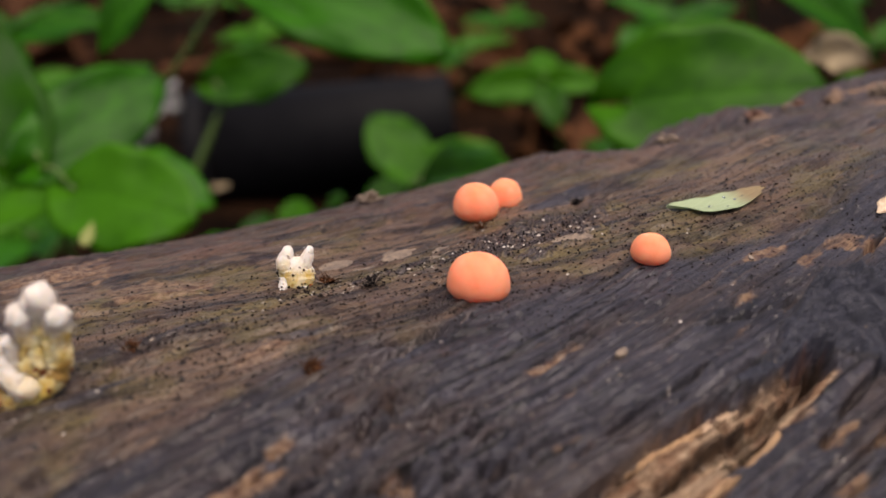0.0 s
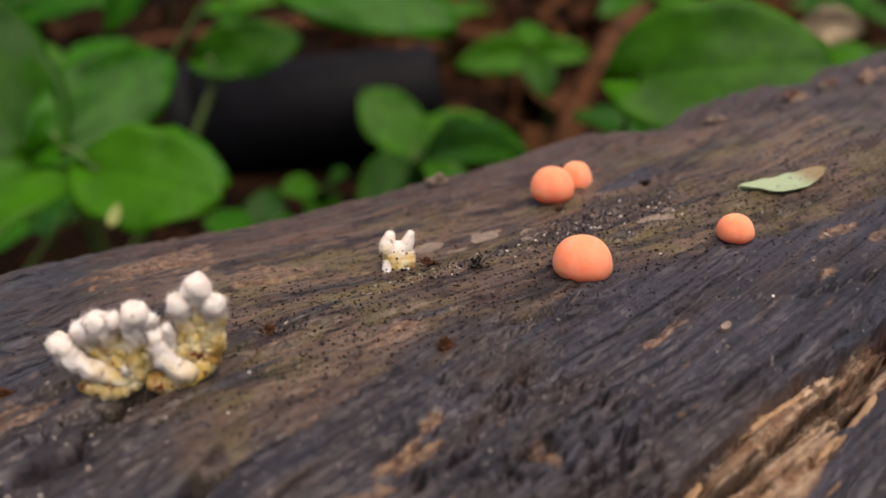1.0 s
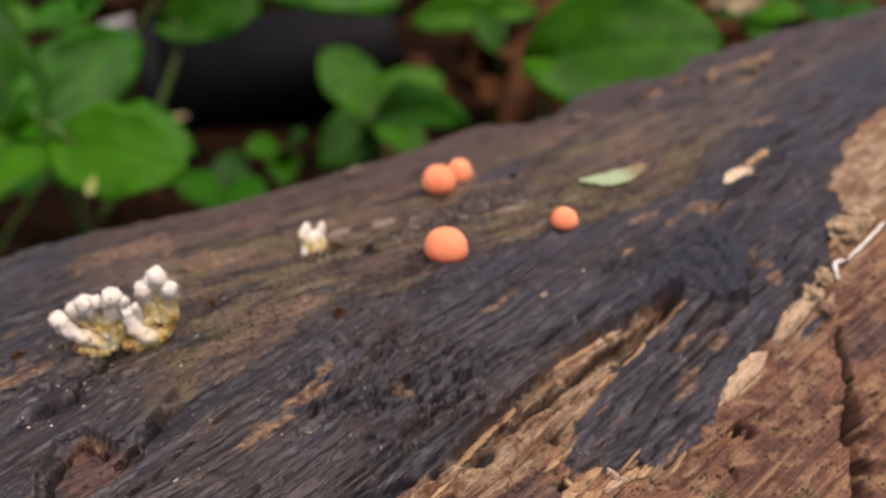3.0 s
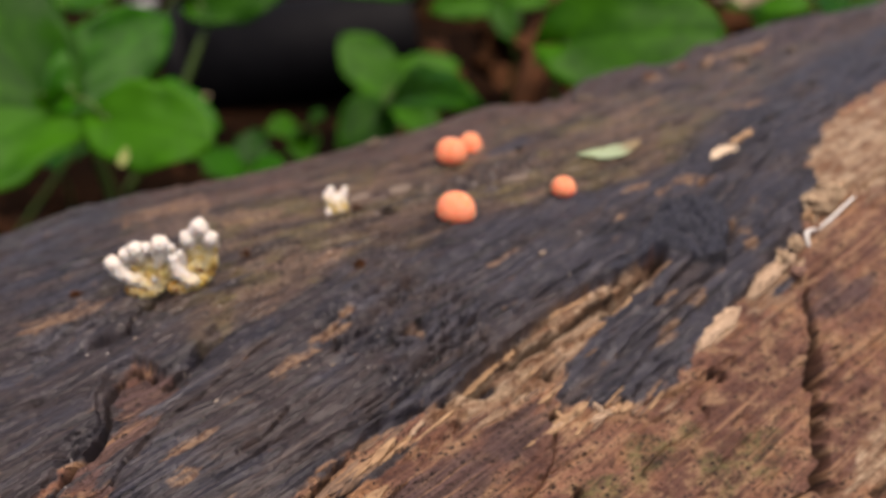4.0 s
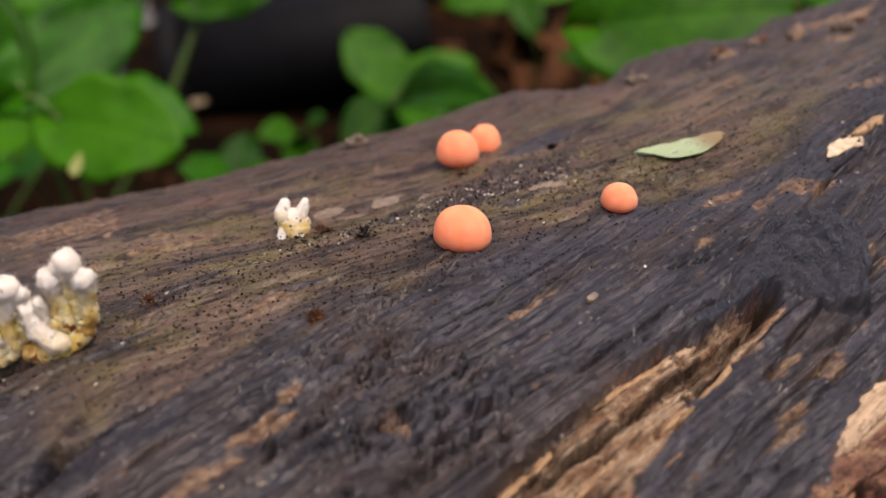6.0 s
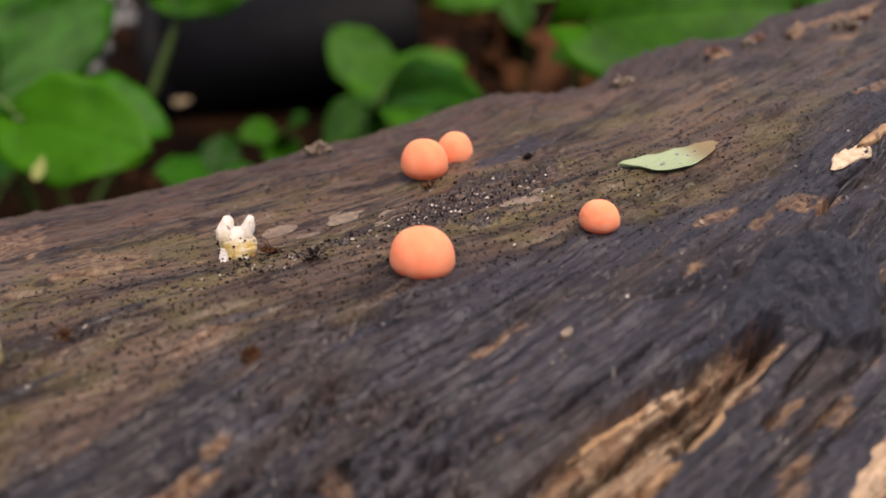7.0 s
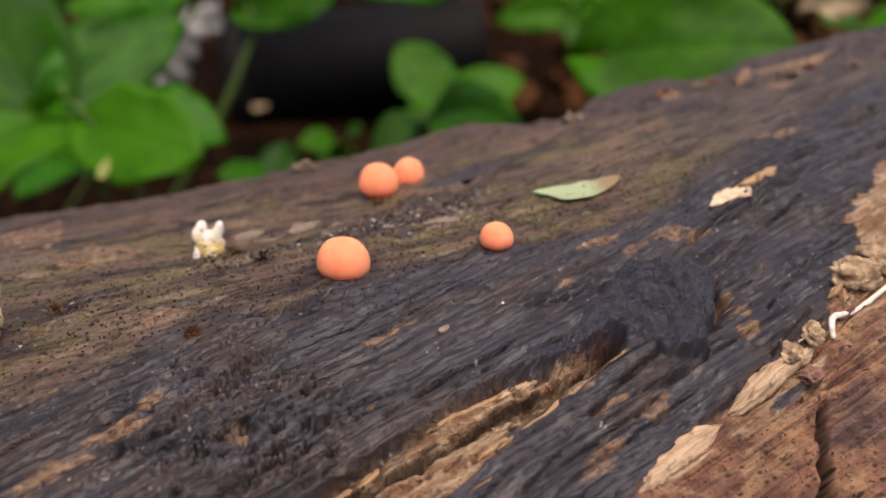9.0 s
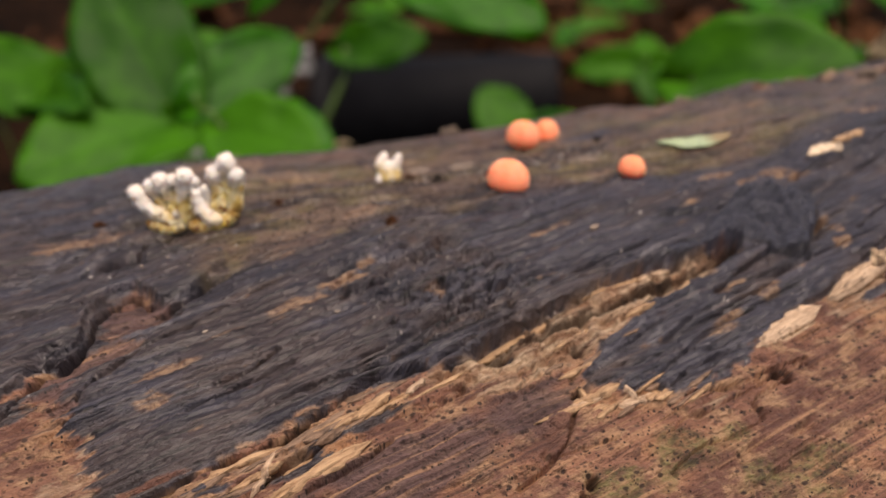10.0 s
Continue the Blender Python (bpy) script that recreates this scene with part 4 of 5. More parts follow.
def fuzz(fingers, parent, seed, count):
    """Short white hairs over the tips of the fingers."""
    r = random.Random(seed)
    verts, faces, along = [], [], []
    for ob in fingers:
        up = [v for v, a in zip(ob.data.vertices, ob.data.attributes["along"].data) if a.value > 0.55]
        for v in r.choices(up, k=count) if up else ():
            out = (v.normal + Vector((r.uniform(-0.7, 0.7), r.uniform(-0.7, 0.7), r.uniform(-0.5, 0.7)))).normalized()
            side = out.orthogonal().normalized() * 0.000026
            at = v.co - out * 0.00005
            k = len(verts)
            verts += [at - side, at + side, at + out.cross(side) * 1.6, at + out * r.uniform(0.0003, 0.0011)]
            faces += [(k, k + 1, k + 3), (k + 1, k + 2, k + 3), (k + 2, k, k + 3)]
            along += [1.0] * 4
    ob = mesh_ob("fuzz", verts, faces, FUNGUS, parent, "fine white fuzz")
    put_float(ob.data, "along", along)
    return tagged(ob, kind="stuff")


def grains(fingers, parent, seed, count, top):
    """Dark crumbs of earth clinging to a fungus below the height top, thicker in a few clusters."""
    r = random.Random(seed)
    low = [v for ob in fingers for v in ob.data.vertices if v.co.z < top and v.normal.y < 0.3]
    hubs = r.sample(low, 9)
    verts, faces = [], []
    while count:
        v, hub = r.choice(low), r.choice(hubs)
        if (v.co - hub.co).length > r.expovariate(1 / 0.0007):
            continue
        count -= 1
        k, size = len(verts), r.uniform(0.00012, 0.00034)
        for q in ((1, 0, 0), (0, 1, 0), (0, 0, 1), (-1, 0, 0), (0, -1, 0), (0, 0, -1)):
            verts.append(v.co + v.normal * size * 0.5 + Vector(q) * size * r.uniform(0.6, 1.5))
        faces += [(k + a, k + b, k + c) for a, b, c in ((0, 1, 2), (1, 3, 2), (3, 4, 2), (4, 0, 2), (1, 0, 5), (3, 1, 5), (4, 3, 5), (0, 4, 5))]
    return tagged(mesh_ob("grain_of_earth", verts, faces, CRUMB, parent, "dark crumbs of earth"), kind="stuff")


def fungus(name, at, mm, stout, label, rough=1.0):
    """A fungus with no fingers yet, and a function that grows one: points (right, up, back) in units of mm from the foot."""
    base = new(name)
    base.location = at
    made = []

    def grow(kind, radii, lo, hi, *pts):
        made.append(finger(kind, [(x * mm, y * mm, z * mm * 1.06) for x, z, y in pts], [r * mm * stout for r in radii], base, len(made) + 5, lo, hi, rough=rough))

    tagged(base, label, "fungus", "yellow and white fungi")
    return base, grow, made


base, grow, made = fungus("coral_fungus", (-0.0612, 0.1155, 0.1872), 0.00091, 1.08, "cluster of yellow fungus fingers with fuzzy white tips", 0.75)
grow("base", [1.3, 2.1, 2.1, 1.4], 0.05, 0.4, (-9.4, 1.6, -0.6), (-6.5, 1.2, -0.6), (-3.6, 1.4, -0.3), (-1.8, 1.8, 0.2))
grow("base", [1.6, 2.2, 2.2, 1.8], 0.05, 0.35, (1.4, 1.4, -0.2), (3.5, 1.4, 0.0), (6.5, 2.2, 0.6), (9.2, 3.6, 1.4))
grow("base", [1.7, 1.8, 1.5], 0.0, 0.35, (9.6, 3.8, 1.8), (10.6, 6.5, 2.4), (10.6, 9.5, 2.6))
grow("finger", [1.1, 1.4, 1.5, 1.8, 1.8], 0.40, 1.0, (-2.8, 2.8, -0.8), (-5.4, 3.4, -1.0), (-8.6, 4.8, -0.8), (-11.4, 7.0, -0.6), (-12.6, 9.0, -0.6))
grow("finger", [1.4, 1.2, 1.5, 1.9], 0.1, 1.0, (-5.6, 2.4, 1.0), (-7.2, 6.0, 1.6), (-9.2, 8.8, 1.6), (-9.4, 10.0, 1.4))
grow("finger", [1.5, 1.4, 1.7, 2.0], 0.1, 1.0, (-3.8, 2.4, 1.0), (-4.2, 6.5, 1.4), (-5.8, 9.8, 1.2), (-6.8, 11.4, 1.0))
grow("finger", [1.6, 1.5, 1.8, 2.1], 0.25, 1.0, (-1.4, 2.6, 0.8), (-1.2, 7.0, 0.9), (-0.8, 11.0, 0.8), (-0.6, 13.0, 0.6))
grow("finger", [1.7, 1.6, 1.5, 1.4], 0.5, 1.0, (6.6, 3.4, -1.0), (4.6, 4.6, -1.0), (3.0, 7.0, -0.6), (2.2, 9.4, 0.0))
grow("finger", [1.2, 1.0, 0.9], 0.45, 1.0, (4.4, 5.0, 0.4), (4.2, 8.2, 0.6), (4.0, 10.4, 0.6))
grow("finger", [1.5, 1.4, 1.6, 2.0], 0.0, 1.0, (7.4, 5.0, 2.0), (7.2, 9.0, 2.2), (6.6, 12.0, 2.2), (6.2, 13.6, 2.0))
grow("finger", [1.5, 1.5, 1.7, 2.1], 0.0, 1.0, (9.0, 6.0, 2.4), (9.0, 10.5, 2.8), (9.0, 14.0, 2.8), (9.2, 16.2, 2.6))
grow("finger", [1.5, 1.4, 1.6, 1.9], 0.0, 1.0, (11.0, 6.0, 2.2), (11.4, 9.5, 2.2), (11.6, 12.2, 2.0), (11.6, 13.4, 1.8))
grow("lobe", [1.2, 1.4], 0.8, 1.0, (0.6, 10.6, 0.6), (1.4, 11.8, 0.8))
grow("lobe", [1.2, 1.3], 0.85, 1.0, (-5.0, 11.0, 0.8), (-4.0, 12.0, 0.8))
grow("lobe", [1.0, 1.2], 0.85, 1.0, (-8.0, 9.6, 1.0), (-7.4, 10.2, 0.6))
grow("lobe", [1.1, 1.2], 0.85, 1.0, (8.0, 14.4, 2.2), (7.6, 15.4, 2.2))
grow("finger", [0.7, 0.6, 0.6, 0.6], 0.0, 0.35, (6.2, 5.4, 1.2), (5.6, 7.8, 1.4), (6.4, 8.8, 1.8), (7.0, 7.4, 2.0))
grow("finger", [0.9, 0.8, 0.7], 0.1, 0.5, (7.8, 5.4, 0.8), (8.4, 7.6, 1.0), (8.2, 9.4, 1.4))
grow("finger", [0.5, 0.4], 0.6, 1.0, (-2.6, 3.4, -1.0), (-3.0, 4.8, -1.4))
grow("web", [1.8, 2.0, 1.6], 0.2, 0.45, (-5.5, 3.0, 1.2), (-3.8, 5.5, 1.6), (-2.2, 8.0, 1.8))
grow("web", [1.6, 1.8, 1.4], 0.3, 0.6, (-0.8, 3.6, 1.2), (0.6, 6.0, 1.4), (1.6, 8.6, 1.4))
grow("web", [1.7, 1.9, 1.6], 0.1, 0.4, (4.0, 3.6, 1.4), (5.8, 5.8, 1.8), (7.4, 8.4, 2.2))
grow("web", [1.7, 1.9, 1.5], 0.05, 0.4, (8.2, 5.4, 2.4), (9.8, 8.2, 2.8), (10.2, 10.8, 2.9))
fuzz(made, base, 4, 520)
base, grow, made = fungus("small_coral_fungus", (-0.0240, 0.1533, 0.1857), 0.00096, 1.12, "small pale yellow fungus with two white prongs", 0.3)
grow("body", [1.5, 2.0, 2.0, 1.6], 0.30, 0.72, (-0.1, 0.6, -0.8), (0.0, 2.0, 0.1), (0.0, 3.4, 0.8), (0.0, 4.3, 1.1))
made[-1].scale = (1.45, 1.0, 1.0)
grow("prong", [1.6, 1.7, 1.5, 1.0], 0.40, 0.86, (-1.1, 2.2, 0.5), (-1.7, 4.0, 1.1), (-1.9, 5.4, 1.6), (-1.6, 6.6, 1.9))
grow("prong", [1.5, 1.3, 1.0, 0.7], 0.50, 0.95, (0.6, 2.2, 0.5), (1.3, 4.2, 1.2), (2.0, 5.8, 1.7), (2.4, 7.0, 2.0))
grow("foot", [0.7, 0.8, 1.3], 1.0, 0.72, (-2.5, 0.4, -3.2), (-2.3, 1.1, -1.8), (-1.7, 2.2, -0.2))
grow("lobe", [1.4, 1.0, 0.8], 0.55, 0.8, (0.2, 1.8, -0.2), (1.0, 1.2, -1.2), (1.5, 1.0, -1.8))
grow("lobe", [1.0, 0.8], -0.2, 0.1, (2.6, 1.0, -0.9), (3.5, 1.0, -0.8))
fuzz(made, base, 4, 60)
grains(made[:5], base, 14, 80, 0.0050)


# ======== leaves ========
def leaf_mesh(name, material, heart=0.0, point=1.0, fold=0.18, droop=0.18, wave=0.03, seed=0, thick=0.004, n=22, k=13):
    """A leaf of length 1 and full width 1 along +y, its face up."""
    t, x = np.meshgrid(np.linspace(0, 1, n), np.linspace(-1, 1, k), indexing="ij")
    half = 0.5 * np.sin(math.pi * t**0.72) ** (0.55 + 0.35 * t * point)
    half = np.maximum(half, 0.012)
    yy = t - heart * np.abs(x) ** 1.5 * np.exp(-t * 7) * 0.3
    xx = x * half * (1 + 0.05 * vnoise(t * 6 + seed, x * 0 + seed, seed))
    zz = fold * np.abs(xx) - droop * (t - 0.35) ** 2 + wave * vnoise(t * 4 + seed, x * 2.2, seed + 1) * np.abs(x)
    up = np.stack([xx, yy, zz], -1).reshape(-1, 3)
    low = np.stack([xx, yy, zz - thick], -1).reshape(-1, 3)
    faces, m = [], n * k
    for i in range(n - 1):
        for j in range(k - 1):
            q = (i * k + j, i * k + j + 1, (i + 1) * k + j + 1, (i + 1) * k + j)
            faces += [q, tuple(m + c for c in q[::-1])]
    rim = [j for j in range(k)] + [i * k + k - 1 for i in range(1, n)] + [(n - 1) * k + j for j in range(k - 2, -1, -1)] + [i * k for i in range(n - 2, 0, -1)]
    faces += [(q, p, p + m, q + m) for p, q in zip(rim, rim[1:] + rim[:1])]
    me = bpy.data.meshes.new(name)
    me.from_pydata(np.vstack([up, low]).tolist(), [], faces)
    me.materials.append(material)
    me.polygons.foreach_set("use_smooth", np.ones(len(me.polygons), bool))
    uv = np.stack([x, t, 0 * t], -1).reshape(-1, 3)
    put_vector(me, "blade", np.vstack([uv, uv]))
    return me


OVAL = leaf_mesh("oval_leaf", GREEN, 0.5, 0.8, 0.10, 0.16, 0.05, 1)
BROAD = leaf_mesh("broad_leaf", GREEN, 0.7, 0.15, 0.06, 0.14, 0.05, 2)
POINTED = leaf_mesh("pointed_leaf", GREEN, 0.2, 1.4, 0.2, 0.2, 0.05, 3)
YOUNG = leaf_mesh("young_leaf", FRESH, 0.3, 0.8, 0.22, 0.25, 0.05, 4)

ROUND = leaf_mesh("rounded_leaf", FRESH, 0.75, 0.05, 0.08, 0.16, 0.06, 5)


def leaf_pose(base, tip, width, face):
    """The pose of a unit leaf from its base to its tip, its face turned to the given direction."""
    b, y = Vector(base), Vector(tip) - Vector(base)
    ln = y.length
    y = y.normalized()
    z = Vector(face)
    z = (z - y * z.dot(y)).normalized()
    x = y.cross(z)
    return Matrix(((x.x * width, y.x * ln, z.x * ln, b.x), (x.y * width, y.y * ln, z.y * ln, b.y), (x.z * width, y.z * ln, z.z * ln, b.z), (0, 0, 0, 1)))


def plant(name, root, node, leaves, label, stem_r=0.0016, group="green plants behind the log"):
    """A stem from the ground to its node, and leaves on stalks: (mesh, base, tip, width, face)."""
    root = (root[0], root[1], float(ground_z(root[0], root[1])) - 0.004)
    base = new(name)
    base.location = root
    off = Vector(root)

    def local(p):
        return np.array(p) - np.array(root)

    mid = (np.array(root) + np.array(node)) / 2 + np.array((0.012, -0.01, 0.01))
    mesh_ob("stem", *tube_data([local(root), local(mid), local(node)], [stem_r * 1.3, stem_r, stem_r * 0.8], 12, 8)[:2], STEM, base)
    for me, b, tip, width, face in leaves:
        if (Vector(b) - Vector(node)).length > 0.004:
            bend = (np.array(b) + np.array(node)) / 2 + np.array((0, 0, 0.004))
            mesh_ob("stalk", *tube_data([local(node), local(bend), local(b)], [stem_r * 0.7, stem_r * 0.55, stem_r * 0.5], 8, 6)[:2], STEM, base)
        ob = new("leaf", me)
        ob.parent = base
        ob.matrix_basis = Matrix.Translation(-off) @ leaf_pose(b, tip, width, face)
    return tagged(base, label, "plant", group)


UP = (0, -0.45, 0.9)

plant(
    "leafy_plant", (-0.185, 0.47), (-0.1773, 0.4173, 0.1185),
    [
        (ROUND, (-0.152, 0.388, 0.119), (-0.097, 0.362, 0.117), 0.047, (0.05, -0.72, 0.7)),
        (OVAL, (-0.150, 0.430, 0.112), (-0.102, 0.425, 0.098), 0.04, (0.2, -0.5, 0.85)),
        (BROAD, (-0.176, 0.415, 0.124), (-0.131, 0.470, 0.150), 0.046, (0.25, -0.7, 0.6)),
        (ROUND, (-0.192, 0.415, 0.122), (-0.243, 0.456, 0.190), 0.068, (0.1, -0.70, 0.7)),
        (ROUND, (-0.184, 0.412, 0.116), (-0.248, 0.350, 0.104), 0.068, (0.0, -0.6, 0.8)),
    ],
    "glossy green plant with broad pointed oval leaves", 0.002,
)
plant(
    "leafy_plant", (-0.22, 0.60), (-0.245, 0.568, 0.150),
    [
        (OVAL, (-0.243, 0.566, 0.152), (-0.176, 0.556, 0.158), 0.034, UP),
        (POINTED, (-0.150, 0.522, 0.186), (-0.172, 0.500, 0.150), 0.022, (0.3, -0.7, 0.5)),
        (BROAD, (-0.250, 0.566, 0.156), (-0.300, 0.520, 0.170), 0.05, UP),
    ],
    "green plant with overlapping oval leaves", 0.0018,
)
plant(
    "leafy_plant", (-0.27, 0.46), (-0.268, 0.42, 0.12),
    [
        (YOUNG, (-0.268, 0.418, 0.122), (-0.225, 0.386, 0.130), 0.036, UP),
        (ROUND, (-0.252, 0.424, 0.118), (-0.296, 0.396, 0.150), 0.050, (0.1, -0.6, 0.8)),
        (OVAL, (-0.270, 0.422, 0.122), (-0.285, 0.470, 0.135), 0.04, UP),
    ],
    "yellowish green plant with three oval leaves", 0.0016,
)
plant(
    "leafy_plant", (-0.33, 0.60), (-0.100, 0.535, 0.192),
    [(BROAD, (-0.086, 0.520, 0.187), (0.007, 0.470, 0.1605), 0.058, (0.1, -0.8, 0.62))],
    "single large glossy leaf on a thin stem", 0.0018,
)
plant(
    "seedling", (-0.245, 0.70), (-0.1549, 0.7053, 0.0705),
    [(ROUND, (-0.1605, 0.706, 0.084), (-0.0915, 0.700, 0.098), 0.043, (0.05, -0.85, 0.5))],
    "pale green seedling with one cupped leaf", 0.0032,
)
plant(
    "seedling", (-0.02, 0.74), (-0.0100, 0.6950, 0.012),
    [
        (ROUND, (-0.010, 0.690, 0.014), (-0.047, 0.716, 0.056), 0.048, (0.2, -0.75, 0.6)),
        (YOUNG, (-0.014, 0.680, 0.008), (-0.052, 0.640, -0.014), 0.042, (-0.1, -0.7, 0.7)),
        (YOUNG, (-0.006, 0.680, 0.008), (0.030, 0.640, -0.010), 0.036, (0.1, -0.6, 0.8)),
        (ROUND, (-0.004, 0.700, 0.012), (0.050, 0.722, 0.028), 0.042, (0.1, -0.6, 0.8)),
    ],
    "fresh green seedling with four rounded leaves", 0.0016,
)
plant(
    "seedling", (0.0, 0.56), (-0.012, 0.530, 0.066),
    [
        (YOUNG, (-0.008, 0.525, 0.070), (0.038, 0.450, 0.104), 0.040, (0.15, -0.7, 0.7)),
        (YOUNG, (-0.014, 0.524, 0.064), (-0.040, 0.500, 0.052), 0.036, (0.0, -0.7, 0.7)),
    ],
    "fresh green seedling with two rounded leaves", 0.0014,
)
plant(
    "seedling", (-0.075, 0.60), (-0.073, 0.575, 0.028),
    [
        (YOUNG, (-0.072, 0.572, 0.030), (-0.058, 0.552, 0.052), 0.026, UP),
        (YOUNG, (-0.075, 0.572, 0.030), (-0.096, 0.556, 0.040), 0.026, UP),
        (YOUNG, (-0.073, 0.570, 0.028), (-0.070, 0.535, 0.024), 0.024, UP),
    ],
    "tiny seedling with three small leaves", 0.001,
)
plant(
    "seedling", (-0.11, 0.53), (-0.105, 0.512, 0.030),
    [
        (OVAL, (-0.104, 0.511, 0.031), (-0.078, 0.490, 0.040), 0.026, UP),
        (OVAL, (-0.107, 0.511, 0.031), (-0.134, 0.500, 0.044), 0.028, UP),
        (OVAL, (-0.105, 0.514, 0.032), (-0.100, 0.535, 0.050), 0.026, UP),
        (OVAL, (-0.105, 0.508, 0.030), (-0.108, 0.478, 0.030), 0.024, UP),
    ],
    "low dark green seedling close behind the log", 0.001,
)
plant(
    "seedling", (-0.12, 0.63), (-0.115, 0.61, -0.02),
    [
        (OVAL, (-0.115, 0.61, -0.018), (-0.09, 0.58, -0.008), 0.03, UP),
        (OVAL, (-0.118, 0.61, -0.018), (-0.15, 0.585, -0.005), 0.032, UP),
        (OVAL, (-0.116, 0.606, -0.018), (-0.122, 0.566, -0.02), 0.028, UP),
    ],
    "low green seedling in leaf litter", 0.001,
)
plant(
    "seedling", (0.10, 0.82), (0.091, 0.7864, 0.0599),
    [
        (YOUNG, (0.088, 0.787, 0.060), (0.026, 0.780, 0.056), 0.036, (0, -0.8, 0.6)),
        (YOUNG, (0.091, 0.784, 0.058), (0.099, 0.752, 0.034), 0.030, (0, -0.9, 0.45)),
        (YOUNG, (0.094, 0.787, 0.061), (0.141, 0.782, 0.062), 0.026, (0, -0.8, 0.6)),
        (YOUNG, (0.091, 0.790, 0.063), (0.090, 0.822, 0.082), 0.028, (0, -0.7, 0.7)),
    ],
    "green seedling with four spreading leaves", 0.0014,
)
plant(
    "leafy_plant", (0.10, 0.50), (0.078, 0.408, 0.118),
    [
        (ROUND, (0.0775, 0.380, 0.1560), (0.1500, 0.362, 0.1670), 0.060, (-0.10, -0.80, 0.58)),
    ],
    "glossy plant with one big broad leaf behind the log", 0.002,
)
plant(
    "leafy_plant", (0.23, 0.68), (0.195, 0.625, 0.180),
    [
        (POINTED, (0.198, 0.622, 0.178), (0.280, 0.592, 0.125), 0.044, (0.3, -0.6, 0.7)),
        (POINTED, (0.205, 0.63, 0.18), (0.300, 0.66, 0.150), 0.050, (0.2, -0.6, 0.7)),
    ],
    "plant with long pointed drooping leaves", 0.002,
)
plant(
    "seedling", (0.32, 0.80), (0.315, 0.75, 0.06),
    [
        (YOUNG, (0.313, 0.748, 0.06), (0.275, 0.72, 0.075), 0.036, UP),
        (YOUNG, (0.317, 0.748, 0.06), (0.352, 0.725, 0.07), 0.036, UP),
        (YOUNG, (0.315, 0.745, 0.058), (0.318, 0.705, 0.05), 0.034, UP),
    ],
    "green seedling with three leaves", 0.0015,
)
spotted = bpy.data.objects["leafy_plant"]
spot = new("blemish", leaf_mesh("blemish", BLEMISH, 0.2, 0.6, 0.02, 0.02, 0.1, 8, 0.05, 10, 7))
spot.parent = spotted
spot.matrix_basis = Matrix.Translation(-spotted.location) @ leaf_pose((-0.1413, 0.3612, 0.1046), (-0.139, 0.3689, 0.1119), 0.0048, (0.05, -0.72, 0.7))

# the pale leaf that lies on the log
def pressed_leaf(n=40, k=15):
    """A thin leaf lying on the log: fresh and pointed at one end, withered and frayed at the other."""
    t, x = np.meshgrid(np.linspace(0, 1, n), np.linspace(-1, 1, k), indexing="ij")
    s_ = 28.6 + 18.6 * t + 0.35 * x * x * t
    upper = np.interp(t, [0, 0.06, 0.2, 0.5, 0.8, 0.93, 1], [-1.3, -0.9, -1.3, -2.1, -2.6, -3.2, -3.9])
    lower = np.interp(t, [0, 0.06, 0.2, 0.4, 0.6, 0.8, 0.93, 1], [-1.6, -3.0, -6.2, -8.2, -8.3, -7.1, -5.7, -5.0])
    fray = 0.35 * vnoise(t * 40, x * 0 + np.sign(x) * 3, 2) * smooth(t, 0.7, 0.95)
    w_ = upper + (lower - upper) * (x + 1) / 2 + fray * x
    floor_h = relief(s_ / 1000, w_ / 1000)[0]
    flat = np.stack([np.ones(n * k), s_.ravel(), w_.ravel()], 1)
    plane = (flat @ np.linalg.lstsq(flat, floor_h.ravel(), rcond=None)[0]).reshape(n, k)
    lift = 0.45 + 0.55 * x * x * (1 - 0.4 * t) + 0.5 * (t - 0.5) ** 2 * 2 + 0.18 * vnoise(t * 7, x * 2, 4) + 0.12 * np.cos(x * 14) * smooth(t, 0.6, 0.9)
    up = skin(s_ / 1000, w_ / 1000, 0.75 * plane + 0.25 * floor_h + lift / 1000)
    low = skin(s_ / 1000, w_ / 1000, 0.75 * plane + 0.25 * floor_h + (lift - 0.16) / 1000)
    faces, m = [], n * k
    for i in range(n - 1):
        for j in range(k - 1):
            q = (i * k + j, i * k + j + 1, (i + 1) * k + j + 1, (i + 1) * k + j)
            faces += [q[::-1], tuple(m + c for c in q)]
    rim = [j for j in range(k)] + [i * k + k - 1 for i in range(1, n)] + [(n - 1) * k + j for j in range(k - 2, -1, -1)] + [i * k for i in range(n - 2, 0, -1)]
    faces += [(p, q, q + m, p + m) for p, q in zip(rim, rim[1:] + rim[:1])]
    ob = mesh_ob("fallen_leaf", np.vstack([up.reshape(-1, 3), low.reshape(-1, 3)]), faces, PALE_GREEN)
    uv = np.stack([x, t, 0 * t], -1).reshape(-1, 3)
    put_vector(ob.data, "blade", np.vstack([uv, uv]))
    return tagged(ob, "small pale green leaf with a withered tan end on the log", "leaf"), up


def water_drop(at, size, label):
    bm = bmesh.new()
    bmesh.ops.create_icosphere(bm, subdivisions=3, radius=size)
    for v in bm.verts:
        v.co.z = v.co.z * (0.75 if v.co.z > 0 else 0.3)
    me = bpy.data.meshes.new("water_drop")
    bm.to_mesh(me)
    bm.free()
    me.materials.append(WATER)
    me.polygons.foreach_set("use_smooth", np.ones(len(me.polygons), bool))
    ob = new("water_drop", me)
    ob.location = at
    return tagged(ob, label, "water drop", "water drops")


